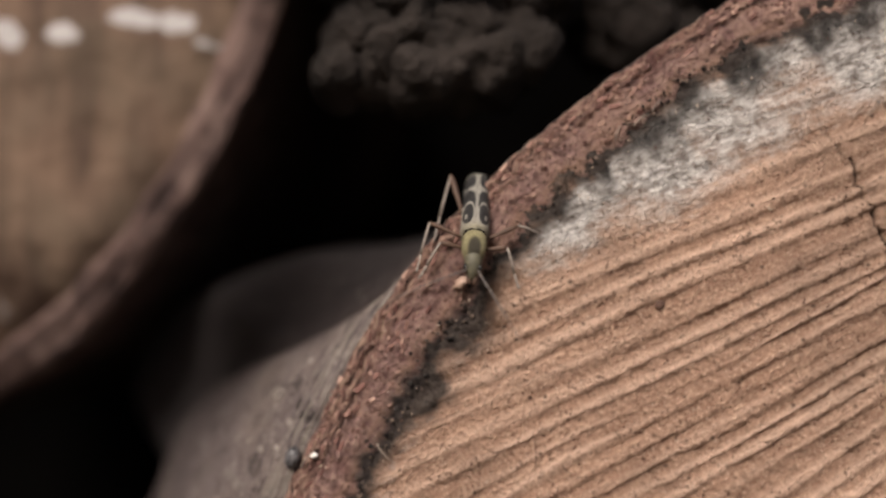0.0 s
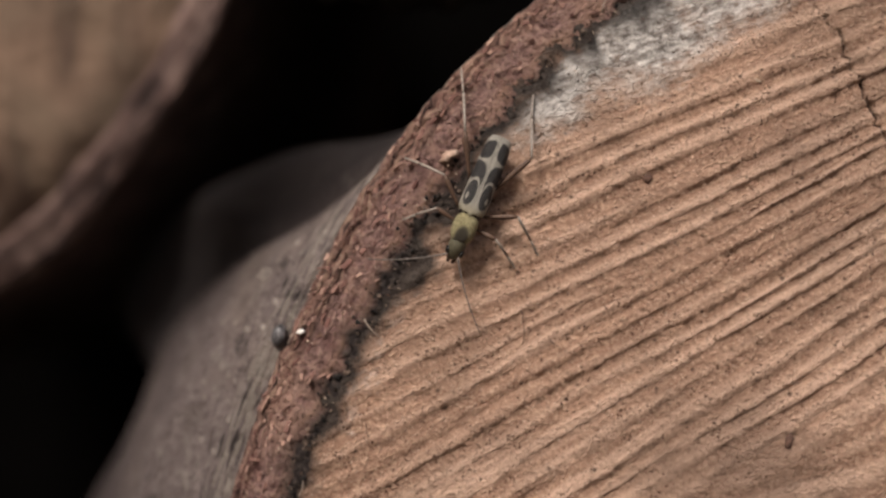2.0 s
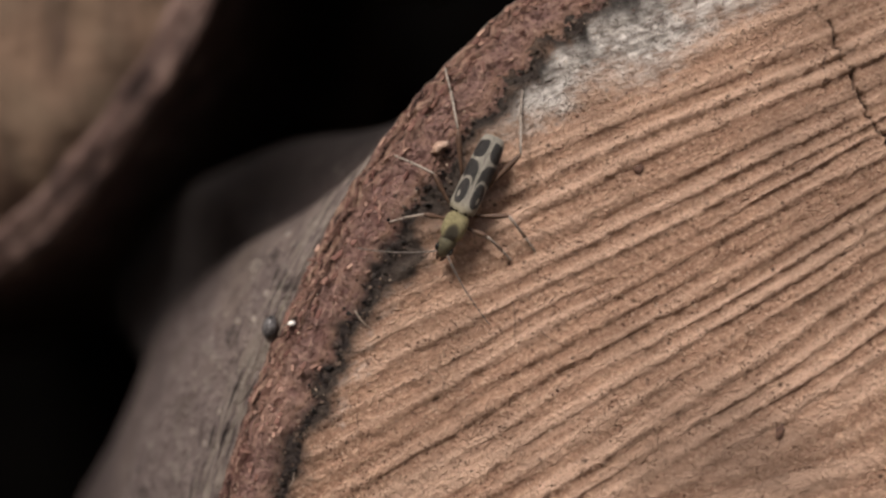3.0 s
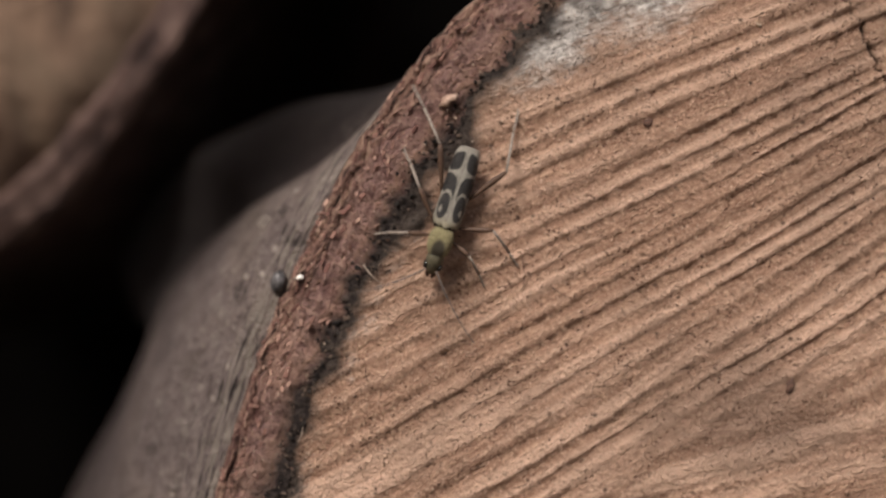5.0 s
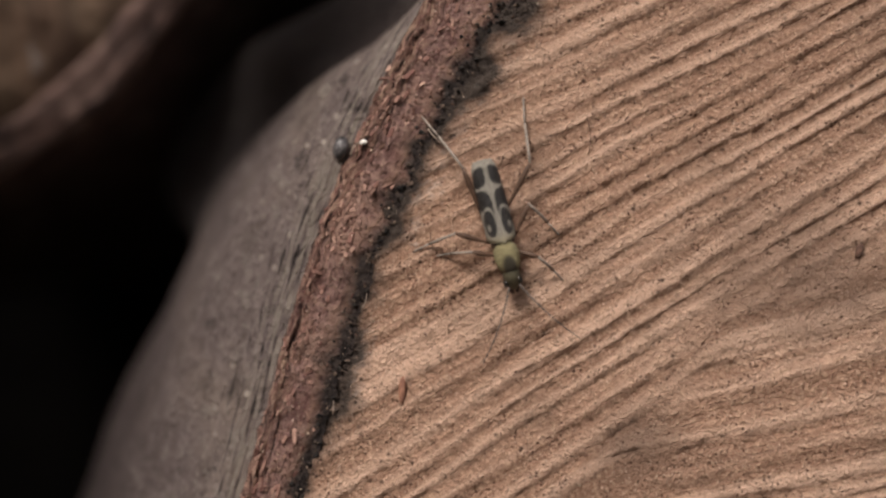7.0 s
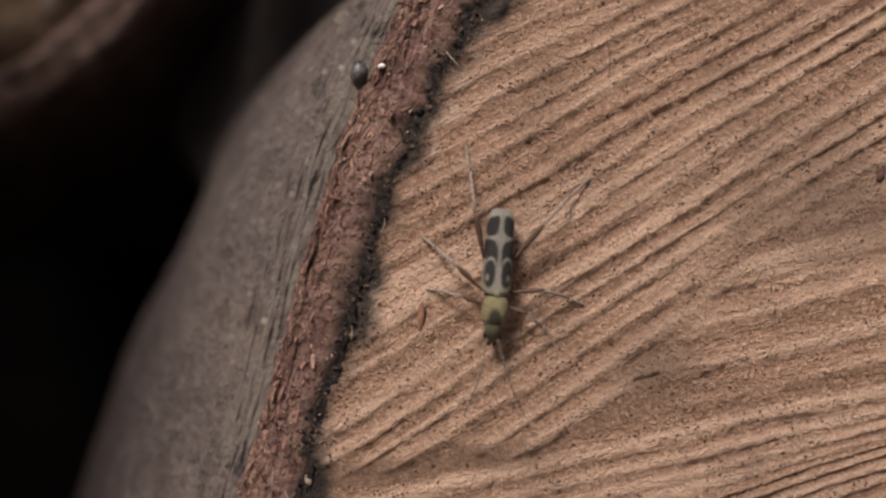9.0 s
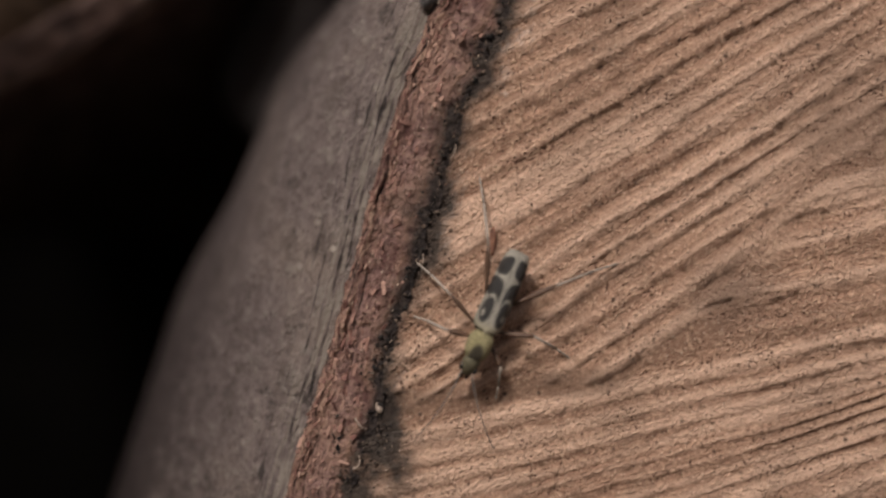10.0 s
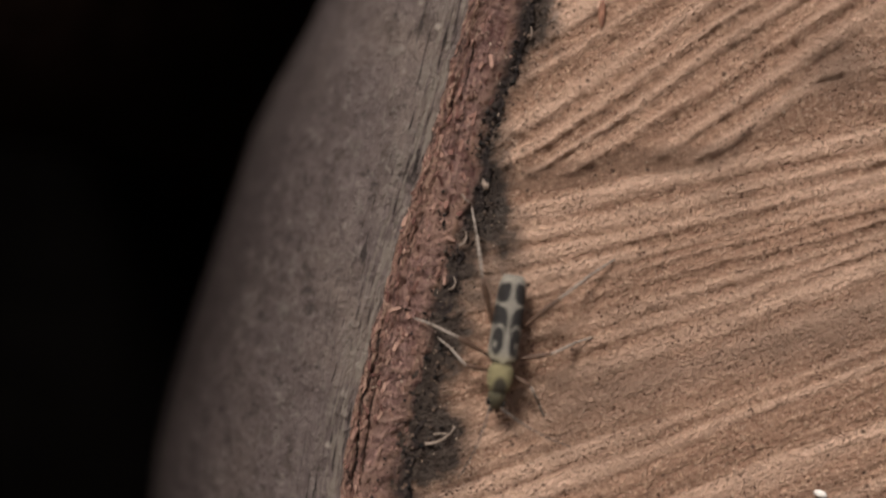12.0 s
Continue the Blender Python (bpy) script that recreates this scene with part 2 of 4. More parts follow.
def grey_bark():
    n = Nodes("grey_bark")
    p = n.coords()
    lay = n.attribute("grain_place", "Vector")
    streak = n.noise(n.stretched(lay, (0.3, 0.75, 1)), 1.0, 6, 0.65)
    fine = n.noise(n.stretched(lay, (1.3, 2.6, 1)), 1.0, 5, 0.7)
    big = n.noise(p, 70, 4)
    mid = n.noise(n.stretched(lay, (0.22, 0.4, 1)), 1.0, 4, 0.6)
    c = n.mix(n.ramp(streak, 0.35, 0.65), (0.115, 0.088, 0.081), (0.18, 0.143, 0.132))
    c = n.mix(n.ramp(big, 0.5, 0.7, 0, 0.6), c, (0.20, 0.155, 0.128))
    c = n.mix(n.ramp(mid, 0.46, 0.36, 0, 0.55), c, (0.075, 0.058, 0.05))
    c = n.mix(n.ramp(fine, 0.58, 0.75, 0, 0.5), c, (0.34, 0.31, 0.27))
    c = n.mix(n.ramp(fine, 0.42, 0.27, 0, 0.4), c, (0.05, 0.04, 0.034))
    crumbs = n.noise(p, 1300, 5, 0.7)
    c = n.mix(n.ramp(crumbs, 0.56, 0.7, 0, 0.5), c, (0.3, 0.265, 0.235))
    off_rim = n.t.nodes.new("ShaderNodeSeparateXYZ")
    n.link(lay, off_rim.inputs[0])
    # tone deepens off the rim, partly the bark's own, partly painted shade
    c = n.mix(n.ramp(n.maths("ADD", off_rim.outputs[1], n.maths("MULTIPLY", mid, 8.0)), 8.0, 20.0, 0, 0.8), c, (0.048, 0.036, 0.035))
    lichen = n.noise(p, 420, 5, 0.7)
    c = n.mix(n.ramp(lichen, 0.56, 0.66, 0, 0.5), c, (0.2, 0.172, 0.15))
    c = n.mix(n.ramp(lichen, 0.44, 0.34, 0, 0.7), c, (0.035, 0.028, 0.026))
    dots = n.node("ShaderNodeTexVoronoi", Scale=650.0)
    n.link(p, dots.inputs["Vector"])
    pick = n.t.nodes.new("ShaderNodeSeparateColor")
    n.link(dots.outputs["Color"], pick.inputs[0])
    c = n.mix(n.maths("MULTIPLY", n.ramp(dots.outputs["Distance"], 0.3, 0.12), n.maths("MULTIPLY", n.ramp(pick.outputs[0], 0.6, 0.9, 0, 0.75), n.ramp(off_rim.outputs[1], 7.0, 3.5))), c, (0.38, 0.33, 0.28))
    # deep burl tinted near black, its shade put into the colour
    c = n.mix(n.ramp(n.maths("ADD", off_rim.outputs[1], n.maths("MULTIPLY", big, 16.0)), 27.0, 48.0, 0, 0.65), c, (0.018, 0.0145, 0.0138))
    split = n.noise(n.stretched(lay, (0.22, 2.4, 1)), 1.0, 3, 0.55)
    far = n.t.nodes.new("ShaderNodeSeparateXYZ")
    n.link(lay, far.inputs[0])
    c = n.mix(n.maths("MULTIPLY", n.ramp(split, 0.41, 0.35, 0, 0.95), n.ramp(far.outputs[1], 2.5, 6.0, 0.9, 0.0)), c, (0.012, 0.01, 0.009))
    ledge = n.maths("MULTIPLY", n.ramp(far.outputs[1], 3.0, 1.0), n.ramp(split, 0.48, 0.56, 0, 0.7))
    c = n.mix(ledge, c, (0.26, 0.225, 0.185))
    h = n.maths("ADD", n.maths("ADD", streak, lichen), n.maths("MULTIPLY", fine, 0.6))
    return n.done(c, 0.88, h, 0.0009, 1.0, 0.2)


def old_cut():
    n = Nodes("weathered_cut_wood")
    p = n.coords()
    lay = n.attribute("grain_place", "Vector")
    ray = n.noise(n.stretched(lay, (0.16, 0.03, 1)), 1.0, 4)
    blot = n.noise(p, 60, 4)
    tuft = n.noise(p, 320, 4, 0.6)
    c = n.mix(n.ramp(ray, 0.4, 0.62), (0.072, 0.044, 0.031), (0.175, 0.113, 0.077))
    c = n.mix(n.ramp(blot, 0.45, 0.65, 0, 0.6), c, (0.10, 0.074, 0.05))
    c = n.mix(n.ramp(n.maths("ADD", n.attribute("mould"), n.maths("MULTIPLY", tuft, 0.9)), 0.95, 1.15), c, (0.42, 0.39, 0.375))
    return n.done(c, 0.85, n.maths("ADD", blot, tuft), 0.0008, 0.8, 0.2)


def earthy(name, a, b, scale, rough=0.95, spec=0.1):
    n = Nodes(name)
    p = n.coords()
    f = n.noise(p, scale, 6, 0.65)
    c = n.mix(n.ramp(f, 0.35, 0.65), a, b)
    return n.done(c, rough, f, 0.01, 0.6, spec)


def plain(name, a, b, scale, rough=0.6, relief=0.00005, spec=0.4):
    n = Nodes(name)
    f = n.noise(n.coords(), scale, 5, 0.65)
    return n.done(n.mix(n.ramp(f, 0.35, 0.65), a, b), rough, f, relief, 0.7, spec)


def spotted_shell():
    n = Nodes("downy_wing_case")
    p = n.coords()
    down = n.noise(n.stretched(p, (1, 0.35, 1)), 6000, 5, 0.75)
    edge = n.noise(p, 2600, 3)
    pale = n.mix(n.ramp(down, 0.35, 0.7), (0.17, 0.155, 0.127), (0.335, 0.31, 0.262))
    dark = n.mix(n.ramp(down, 0.4, 0.75), (0.010, 0.009, 0.0085), (0.040, 0.036, 0.033))
    s = n.ramp(n.maths("ADD", n.attribute("spot"), n.maths("MULTIPLY", n.maths("SUBTRACT", edge, 0.5), 0.5)), 0.42, 0.58)
    pale = n.mix(n.ramp(n.attribute("along"), 0.14, 0.0, 0, 0.5), pale, (0.235, 0.20, 0.105))
    return n.done(n.mix(s, pale, dark), 0.55, down, 0.00018, 1.0, 0.35)


def downy_collar():
    n = Nodes("downy_collar")
    p = n.coords()
    down = n.noise(p, 4500, 5, 0.75)
    gold = n.mix(n.ramp(down, 0.35, 0.7), (0.13, 0.11, 0.055), (0.42, 0.37, 0.20))
    s = n.ramp(n.maths("ADD", n.attribute("spot"), n.maths("MULTIPLY", n.maths("SUBTRACT", down, 0.5), 0.7)), 0.35, 0.65)
    return n.done(n.mix(s, gold, (0.05, 0.042, 0.028)), 0.6, down, 0.0003, 1.0, 0.3)


WOOD, RED, GREY, OLD = sawn_wood(), red_bark(), grey_bark(), old_cut()


def dull_bark():
    n = Nodes("dull_bark")
    p = n.coords()
    lay = n.attribute("grain_place", "Vector")
    band = n.noise(n.stretched(lay, (0.12, 0.5, 1)), 1.0, 4, 0.6)
    blot = n.noise(p, 190, 5, 0.65)
    c = n.mix(n.ramp(band, 0.38, 0.62), (0.055, 0.035, 0.031), (0.15, 0.095, 0.08))
    c = n.mix(n.ramp(blot, 0.52, 0.66, 0, 0.8), c, (0.22, 0.15, 0.125))
    c = n.mix(n.ramp(blot, 0.46, 0.36, 0, 0.7), c, (0.024, 0.016, 0.014))
    return n.done(c, 0.9, n.maths("ADD", band, blot), 0.0012, 1.0, 0.2)


DULL_BARK = dull_bark()
# near-black colour stands in for the shade inside the pile
DARK = earthy("gap_shade_black", (0.0008, 0.0007, 0.0007), (0.0022, 0.0019, 0.0017), 30, spec=0.0)
SOIL = earthy("forest_soil", (0.06, 0.045, 0.03), (0.14, 0.105, 0.07), 25)
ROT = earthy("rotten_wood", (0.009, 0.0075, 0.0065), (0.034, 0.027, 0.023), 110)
SHELL, COLLAR = spotted_shell(), downy_collar()
LEG_DARK = plain("brown_leg", (0.042, 0.022, 0.014), (0.11, 0.062, 0.038), 5000)
LEG_PALE = plain("grey_downy_leg", (0.14, 0.11, 0.088), (0.34, 0.29, 0.245), 4000)
HEAD = plain("dusky_head", (0.045, 0.04, 0.028), (0.14, 0.125, 0.075), 5000)
EYE_BLACK = plain("black_eye", (0.006, 0.006, 0.006), (0.02, 0.018, 0.016), 9000, 0.15, 0.00002, 0.6)
DULL = plain("dull_fibre", (0.2, 0.15, 0.115), (0.36, 0.29, 0.235), 2500, 0.8, 0.0001)
PALE = plain("pale_chip", (0.5, 0.36, 0.25), (0.72, 0.58, 0.45), 3000, 0.7, 0.0001)
FEELER = plain("dark_feeler", (0.06, 0.048, 0.04), (0.19, 0.16, 0.14), 7000)
WHITE = plain("white_chip", (0.62, 0.58, 0.52), (0.8, 0.77, 0.72), 3000, 0.6, 0.0001)
SEED = plain("grey_seed_coat", (0.02, 0.018, 0.018), (0.15, 0.14, 0.14), 1400, 0.4, 0.0001)
CHIP = plain("red_chip", (0.14, 0.06, 0.04), (0.32, 0.16, 0.1), 1500, 0.8, 0.0002)
FLAKE = plain("tan_flake", (0.22, 0.125, 0.085), (0.48, 0.34, 0.26), 1600, 0.8, 0.0003)
SCALE = plain("pale_bark_scale", (0.10, 0.081, 0.069), (0.19, 0.155, 0.132), 700, 0.9, 0.0003)
DIRT = plain("dark_crumb", (0.045, 0.024, 0.018), (0.13, 0.07, 0.048), 2000, 0.9, 0.0002)

def varied(name, colours, scale, rough=0.85, single=False):
    """Loose bits: each one its own tone."""
    n = Nodes(name)
    luck = n.t.nodes.new("ShaderNodeObjectInfo").outputs["Random"] if single else n.t.nodes.new("ShaderNodeNewGeometry").outputs["Random Per Island"]
    c = n.mix(n.ramp(luck, 0.0, 0.5), colours[0], colours[1])
    c = n.mix(n.ramp(luck, 0.5, 1.0), c, colours[2])
    f = n.noise(n.coords(), 1.2 if single else scale, 4, 0.65)
    c = n.mix(n.ramp(f, 0.6, 0.35, 0, 0.5), c, colours[0])
    return n.done(c, rough, f, 0.0001, 0.7, 0.25)


BARK_BITS = varied("bark_flakes", ((0.10, 0.043, 0.035), (0.25, 0.135, 0.105), (0.47, 0.305, 0.23)), 2500)
BARK_CHIP = varied("bark_flake", ((0.10, 0.043, 0.035), (0.25, 0.135, 0.105), (0.47, 0.305, 0.23)), 2500, single=True)
GROOVE_BITS = varied("groove_dirt", ((0.006, 0.005, 0.005), (0.03, 0.024, 0.02), (0.20, 0.14, 0.105)), 2500)


# ---- building helpers ----
def mesh_of(name, verts, faces, material, flat=False):
    me = bpy.data.meshes.new(name)
    me.from_pydata([tuple(v) for v in verts], [], faces)
    me.materials.append(material)
    if not flat:
        me.polygons.foreach_set("use_smooth", [True] * len(me.polygons))
    me.update()
    return me


def give(me, name, values):
    values = np.asarray(values, float)
    if values.ndim == 2:
        me.attributes.new(name, "FLOAT_VECTOR", "POINT").data.foreach_set("vector", values.astype(np.float32).ravel())
    else:
        me.attributes.new(name, "FLOAT", "POINT").data.foreach_set("value", values.astype(np.float32))


def part(name, me, parent, label="", at=None):
    """One mesh object under a thing or a part; its vertices are in the parent's space, from the point at."""
    ob = new(name, me)
    ob.parent = parent
    if at is not None:
        ob.location = at
    return tagged(ob, label) if label else ob


def from_bm(name, bm, material, flat=False):
    me = bpy.data.meshes.new(name)
    bm.to_mesh(me)
    bm.free()
    me.materials.append(material)
    if not flat:
        me.polygons.foreach_set("use_smooth", [True] * len(me.polygons))
    return me


def sheet_faces(rows, cols, closed=False):
    out = []
    for i in range(rows - (0 if closed else 1)):
        k = (i + 1) % rows
        for j in range(cols - 1):
            out.append((i * cols + j, i * cols + j + 1, k * cols + j + 1, k * cols + j))
    return out


def box(name, lo, hi, material, label, category):
    bm = bmesh.new()
    bmesh.ops.create_cube(bm, size=1)
    for v in bm.verts:
        v.co = Vector([l + (h - l) * (c + 0.5) for l, h, c in zip(lo, hi, v.co)])
    return tagged(new(name, from_bm(name, bm, material, True)), label, category, kind="structure")


# ---- the setting: ground and near-black panels added to keep the gap dark ----
ground_me = mesh_of("ground", [(-60, -60, 0), (60, -60, 0), (60, 60, 0), (-60, 60, 0)], [(0, 1, 2, 3)], SOIL, True)
tagged(new("ground", ground_me), "bare brown forest soil under the wood pile", "ground", kind="structure")
box("wall_back", (-0.60, 0.40, 0.0), (0.60, 0.44, 0.80), DARK, "added near-black panel standing in for the shaded back of the gap", "wall")
box("wall_left", (-0.60, 0.15, 0.0), (-0.56, 0.397, 0.80), DARK, "added near-black side panel that keeps the gap dark", "wall")
box("wall_right", (0.56, 0.15, 0.0), (0.60, 0.397, 0.80), DARK, "added near-black side panel that keeps the gap dark", "wall")
box("ceiling", (-0.60, 0.15, 0.803), (0.60, 0.44, 0.84), DARK, "added near-black lid that keeps light out of the gap", "ceiling")
# blocks added out of view to keep sun and sky off gap and bark
box("shade_block_top", (-0.0145, 0.098, EYE + 0.050), (0.60, 0.146, 0.80), DARK, "added near-black panel blocking light above the gap", "wall")
box("shade_block_side", (-0.60, 0.063, EYE - 0.0475), (-0.098, 0.096, EYE - 0.033), DARK, "added near-black panel blocking light beside the gap", "wall")
box("shade_block_left", (-0.60, 0.063, 0.0), (-0.098, 0.147, EYE - 0.048), DARK, "added near-black panel blocking light beside the gap", "wall")
# the next four are added only to cast shade on bark and rotten wood
box("shade_block_over", (-0.035, 0.064, EYE + 0.062), (0.022, 0.0975, 0.80), DARK, "unseen block added above to shade the rotten wood", "wall")
box("shade_block_post", (-0.60, 0.0, 0.0), (-0.0585, 0.060, EYE - 0.085), DARK, "unseen block added low on the left to keep light off the bark", "wall")
box("shade_block_far", (-0.60, 0.0, EYE + 0.012), (-0.090, 0.096, EYE + 0.060), DARK, "unseen block added far left to shade the swelling bark", "wall")
box("shade_block_ledge", (-0.056, 0.055, EYE + 0.030), (-0.0325, 0.062, EYE + 0.052), DARK, "unseen slab added above the gap to shade the burl", "wall")
box("shade_block_low", (-0.076, 0.100, 0.0), (-0.02, 0.147, EYE - 0.125), DARK, "added near-black panel blocking light below the gap", "wall")


# ---- the main log ----
def rim(a):
    """Radius of the log's outer edge in the sawn face; a in degrees round the pith."""
    return RAD + 1.4 * bell(a, 142, 8) - 2.0 * bell(a, 164, 9) + 4.0 * bell(a, 184, 9) - 2.5 * bell(a, 119, 9)


def bark_width(a):
    return 5.9 + 0.9 * bell(a, 146, 8) - 1.1 * bell(a, 128, 8) - 0.7 * bell(a, 164, 4) + 0.45 * grain(a * 0.9, 0 * a, 5) + 0.25 * grain(a * 3, 0 * a, 6)


# furrows between the saw strokes: heights where they cross X = 25 (upper strokes) and X = 0.5 (lower strokes)
UPPER = [16.0, 13.2, 10.2, 7.3, 4.0, 0.4, -1.7, -4.0, -6.8, -9.0, -10.9, -12.7, -15.0, -17.0, -19.3, -21.6, -24.0, -26.4, -29.5, -32.0, -34.2, -37.0, -40.3, -43.6, -46.6, -49.3, -51.7]
LOWER = [-41.0, -44.0, -47.5, -51.3, -54.3, -57.3, -60.0, -61.9, -63.8, -65.4, -66.7, -68.5, -70.4, -72.5, -74.5, -77.0, -79.6, -81.5, -83.6, -85.5, -87.6, -90.0]


def stroke(X, Z, at, slope):
    """The height at which the stroke through (X, Z) crosses the line X = at; slope tells how steep a stroke is."""
    c = Z - 0.4 * (X - at)
    for _ in range(9):
        c = 0.5 * c + 0.5 * (Z - slope(c) * (X - at))
    return c


def ridges(X, Z):
    """Saw marks: two sets of strokes that meet along a curved line. Gives height, place along and across, and 0 to 1 up a ridge."""
    near = np.clip(X, -40, 60)
    low = np.clip(Z, -100, 40)
    across1 = stroke(near, low, 25.0, lambda c: np.clip(0.42 - 0.0072 * c, 0.34, 0.62)) + (Z - low)
    across2 = stroke(near, low, 0.5, lambda c: np.interp(c, [-88, -72, -62, -57, -48], [0.37, 0.33, 0.22, 0.20, 0.28])) + (Z - low)
    meet = -58.5 + 0.09 * (X + 18) + 0.038 * np.clip(X, 0, 23) ** 2 + 1.0 * grain(X * 0.16, 0 * X, 31)
    soft = 1 + 2.4 * smooth(X, 4, 16)
    upper = smooth(Z - meet, -1.6 * soft, 1.2 * soft)
    out, ups = [], []
    for across, along, furrows, seed in ((across1, X + 0.5 * Z, UPPER, 3), (across2, X + 0.28 * Z, LOWER, 9)):
        wob = across + 0.55 * grain(along * 0.05, across * 0.25, seed) + 0.22 * grain(along * 0.17, across * 0.5, seed + 1) + 0.08 * grain(along * 0.7, across * 1.2, seed + 2)
        ph = -np.interp(-wob, [-v for v in furrows], range(len(furrows))) - np.minimum(furrows[-1] - wob, 0) * 0
        ph = ph + np.where(wob > furrows[0], (wob - furrows[0]) / 2.5, 0) + np.where(wob < furrows[-1], (wob - furrows[-1]) / 2.5, 0)
        f = ph - np.floor(ph)
        rise = 0.45
        saw = np.where(f < rise, smooth(f, 0.0, rise), 1 - smooth(f, rise, 1.0)) * 0.85 + 0.15 * np.where(f < rise, f / rise, (1 - f) / (1 - rise))
        deep = 0.5 + 0.5 * hashed(np.floor(ph), np.floor(ph) * 0, seed + 4) + 0.45 * grain(along * 0.06, ph * 0.9, seed + 5)
        deep = np.clip(deep, 0.2, 0.82)
        g = wob / 0.95 + 0.35 * grain(along * 0.1, across * 0.5, seed + 6)
        g = g - np.floor(g)
        sub = np.where(g < 0.35, smooth(g, 0.0, 0.35), 1 - smooth(g, 0.35, 1.0)) * (0.5 + 0.5 * grain(along * 0.07, across * 0.5, seed + 7))
        lines = 0.5 + 0.5 * grains(along * 0.10, across * 2.4, seed + 8, 3)
        deep = deep * (1.0 if seed == 3 else 0.55 + 0.35 * smooth(X, 8, 22))
        out.append(saw * deep * 0.57 + sub * 0.10 + lines * 0.11)
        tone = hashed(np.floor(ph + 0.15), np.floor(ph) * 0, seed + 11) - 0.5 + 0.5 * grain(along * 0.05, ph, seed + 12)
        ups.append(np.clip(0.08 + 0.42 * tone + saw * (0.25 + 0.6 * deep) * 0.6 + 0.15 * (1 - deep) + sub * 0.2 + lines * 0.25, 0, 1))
    # furrows run out where the strokes cross
    calm = 1 - 0.4 * bell(Z - meet, 2.0, 3.5) * smooth(X, 8, 20) - 0.65 * bell(Z + 77 - 0.2 * X, 0, 2.6)
    h = (out[0] * upper + out[1] * (1 - upper)) * calm - 0.35 * bell(Z - meet, -0.6, 0.8) * smooth(-X, -12, 0) * smooth(X, -20, -12)
    for px, pz, wide in ((21.0, -42.6, 2.6), (29.5, -41.4, 2.2), (38.5, -44.8, 3.2), (12.0, -50.5, 1.6)):
        h = h - 0.55 * bell(X - px, 0, wide) * bell(Z - pz - 0.2 * (X - px), 0, 0.65)
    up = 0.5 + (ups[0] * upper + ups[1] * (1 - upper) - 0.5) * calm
    across = across1 * upper + across2 * (1 - upper)
    return h, X + 0.4 * Z, across, up


def crack(X, Z):
    """Depth of the drying crack near the white mould, and of a fine one lower down."""
    depth = 0 * X
    for x0, z0, x1, z1, wide, deep in ((33.3, 18.0, 37.7, 10.6, 0.12, 0.4), (37.7, 10.6, 40.0, 8.0, 0.13, 0.5), (39.6, 9.0, 42.2, 2.2, 0.17, 1.3),
                                       (42.2, 2.2, 45.5, -3.5, 0.2, 1.3), (-1.9, -58.0, -3.6, -68.0, 0.10, 0.3)):
        ux, uz = x1 - x0, z1 - z0
        length = math.hypot(ux, uz)
        k = ((X - x0) * ux + (Z - z0) * uz) / length ** 2
        off = ((X - x0) * uz - (Z - z0) * ux) / length + 0.45 * grain(k * length * 0.7, 0 * k, 41) + 0.2 * grain(k * length * 2.2, 0 * k, 42)
        w = wide * (0.7 + 0.5 * grain(k * length * 1.3, 0 * k, 43))
        depth = np.maximum(depth, deep * np.where((k > 0) & (k < 1), bell(off, 0, np.maximum(w, 0.06)), 0))
    return depth


def face_grid(x0, x1, z0, z1, step, hole=None):
    xs, zs = np.arange(x0, x1 + step / 2, step), np.arange(z0, z1 + step / 2, step)
    X, Z = np.meshgrid(xs, zs)
    X, Z = X.ravel(), Z.ravel()
    a = np.degrees(np.arctan2(Z - CZ, X - CX)) % 360
    inside = rim(a) - bark_width(a) - np.hypot(X - CX, Z - CZ)      # distance in from the bark
    keep = inside > -1.2
    if hole:
        keep &= ~((X > hole[0] + 0.1) & (X < hole[1] - 0.1) & (Z > hole[2] + 0.1) & (Z < hole[3] - 0.1))
    index = np.full(len(X), -1)
    index[keep] = np.arange(keep.sum())
    grid = index.reshape(len(zs), len(xs))
    q = np.stack([grid[:-1, :-1], grid[:-1, 1:], grid[1:, 1:], grid[1:, :-1]], -1).reshape(-1, 4)
    q = q[(q >= 0).all(1)]
    return X[keep], Z[keep], a[keep], inside[keep], q


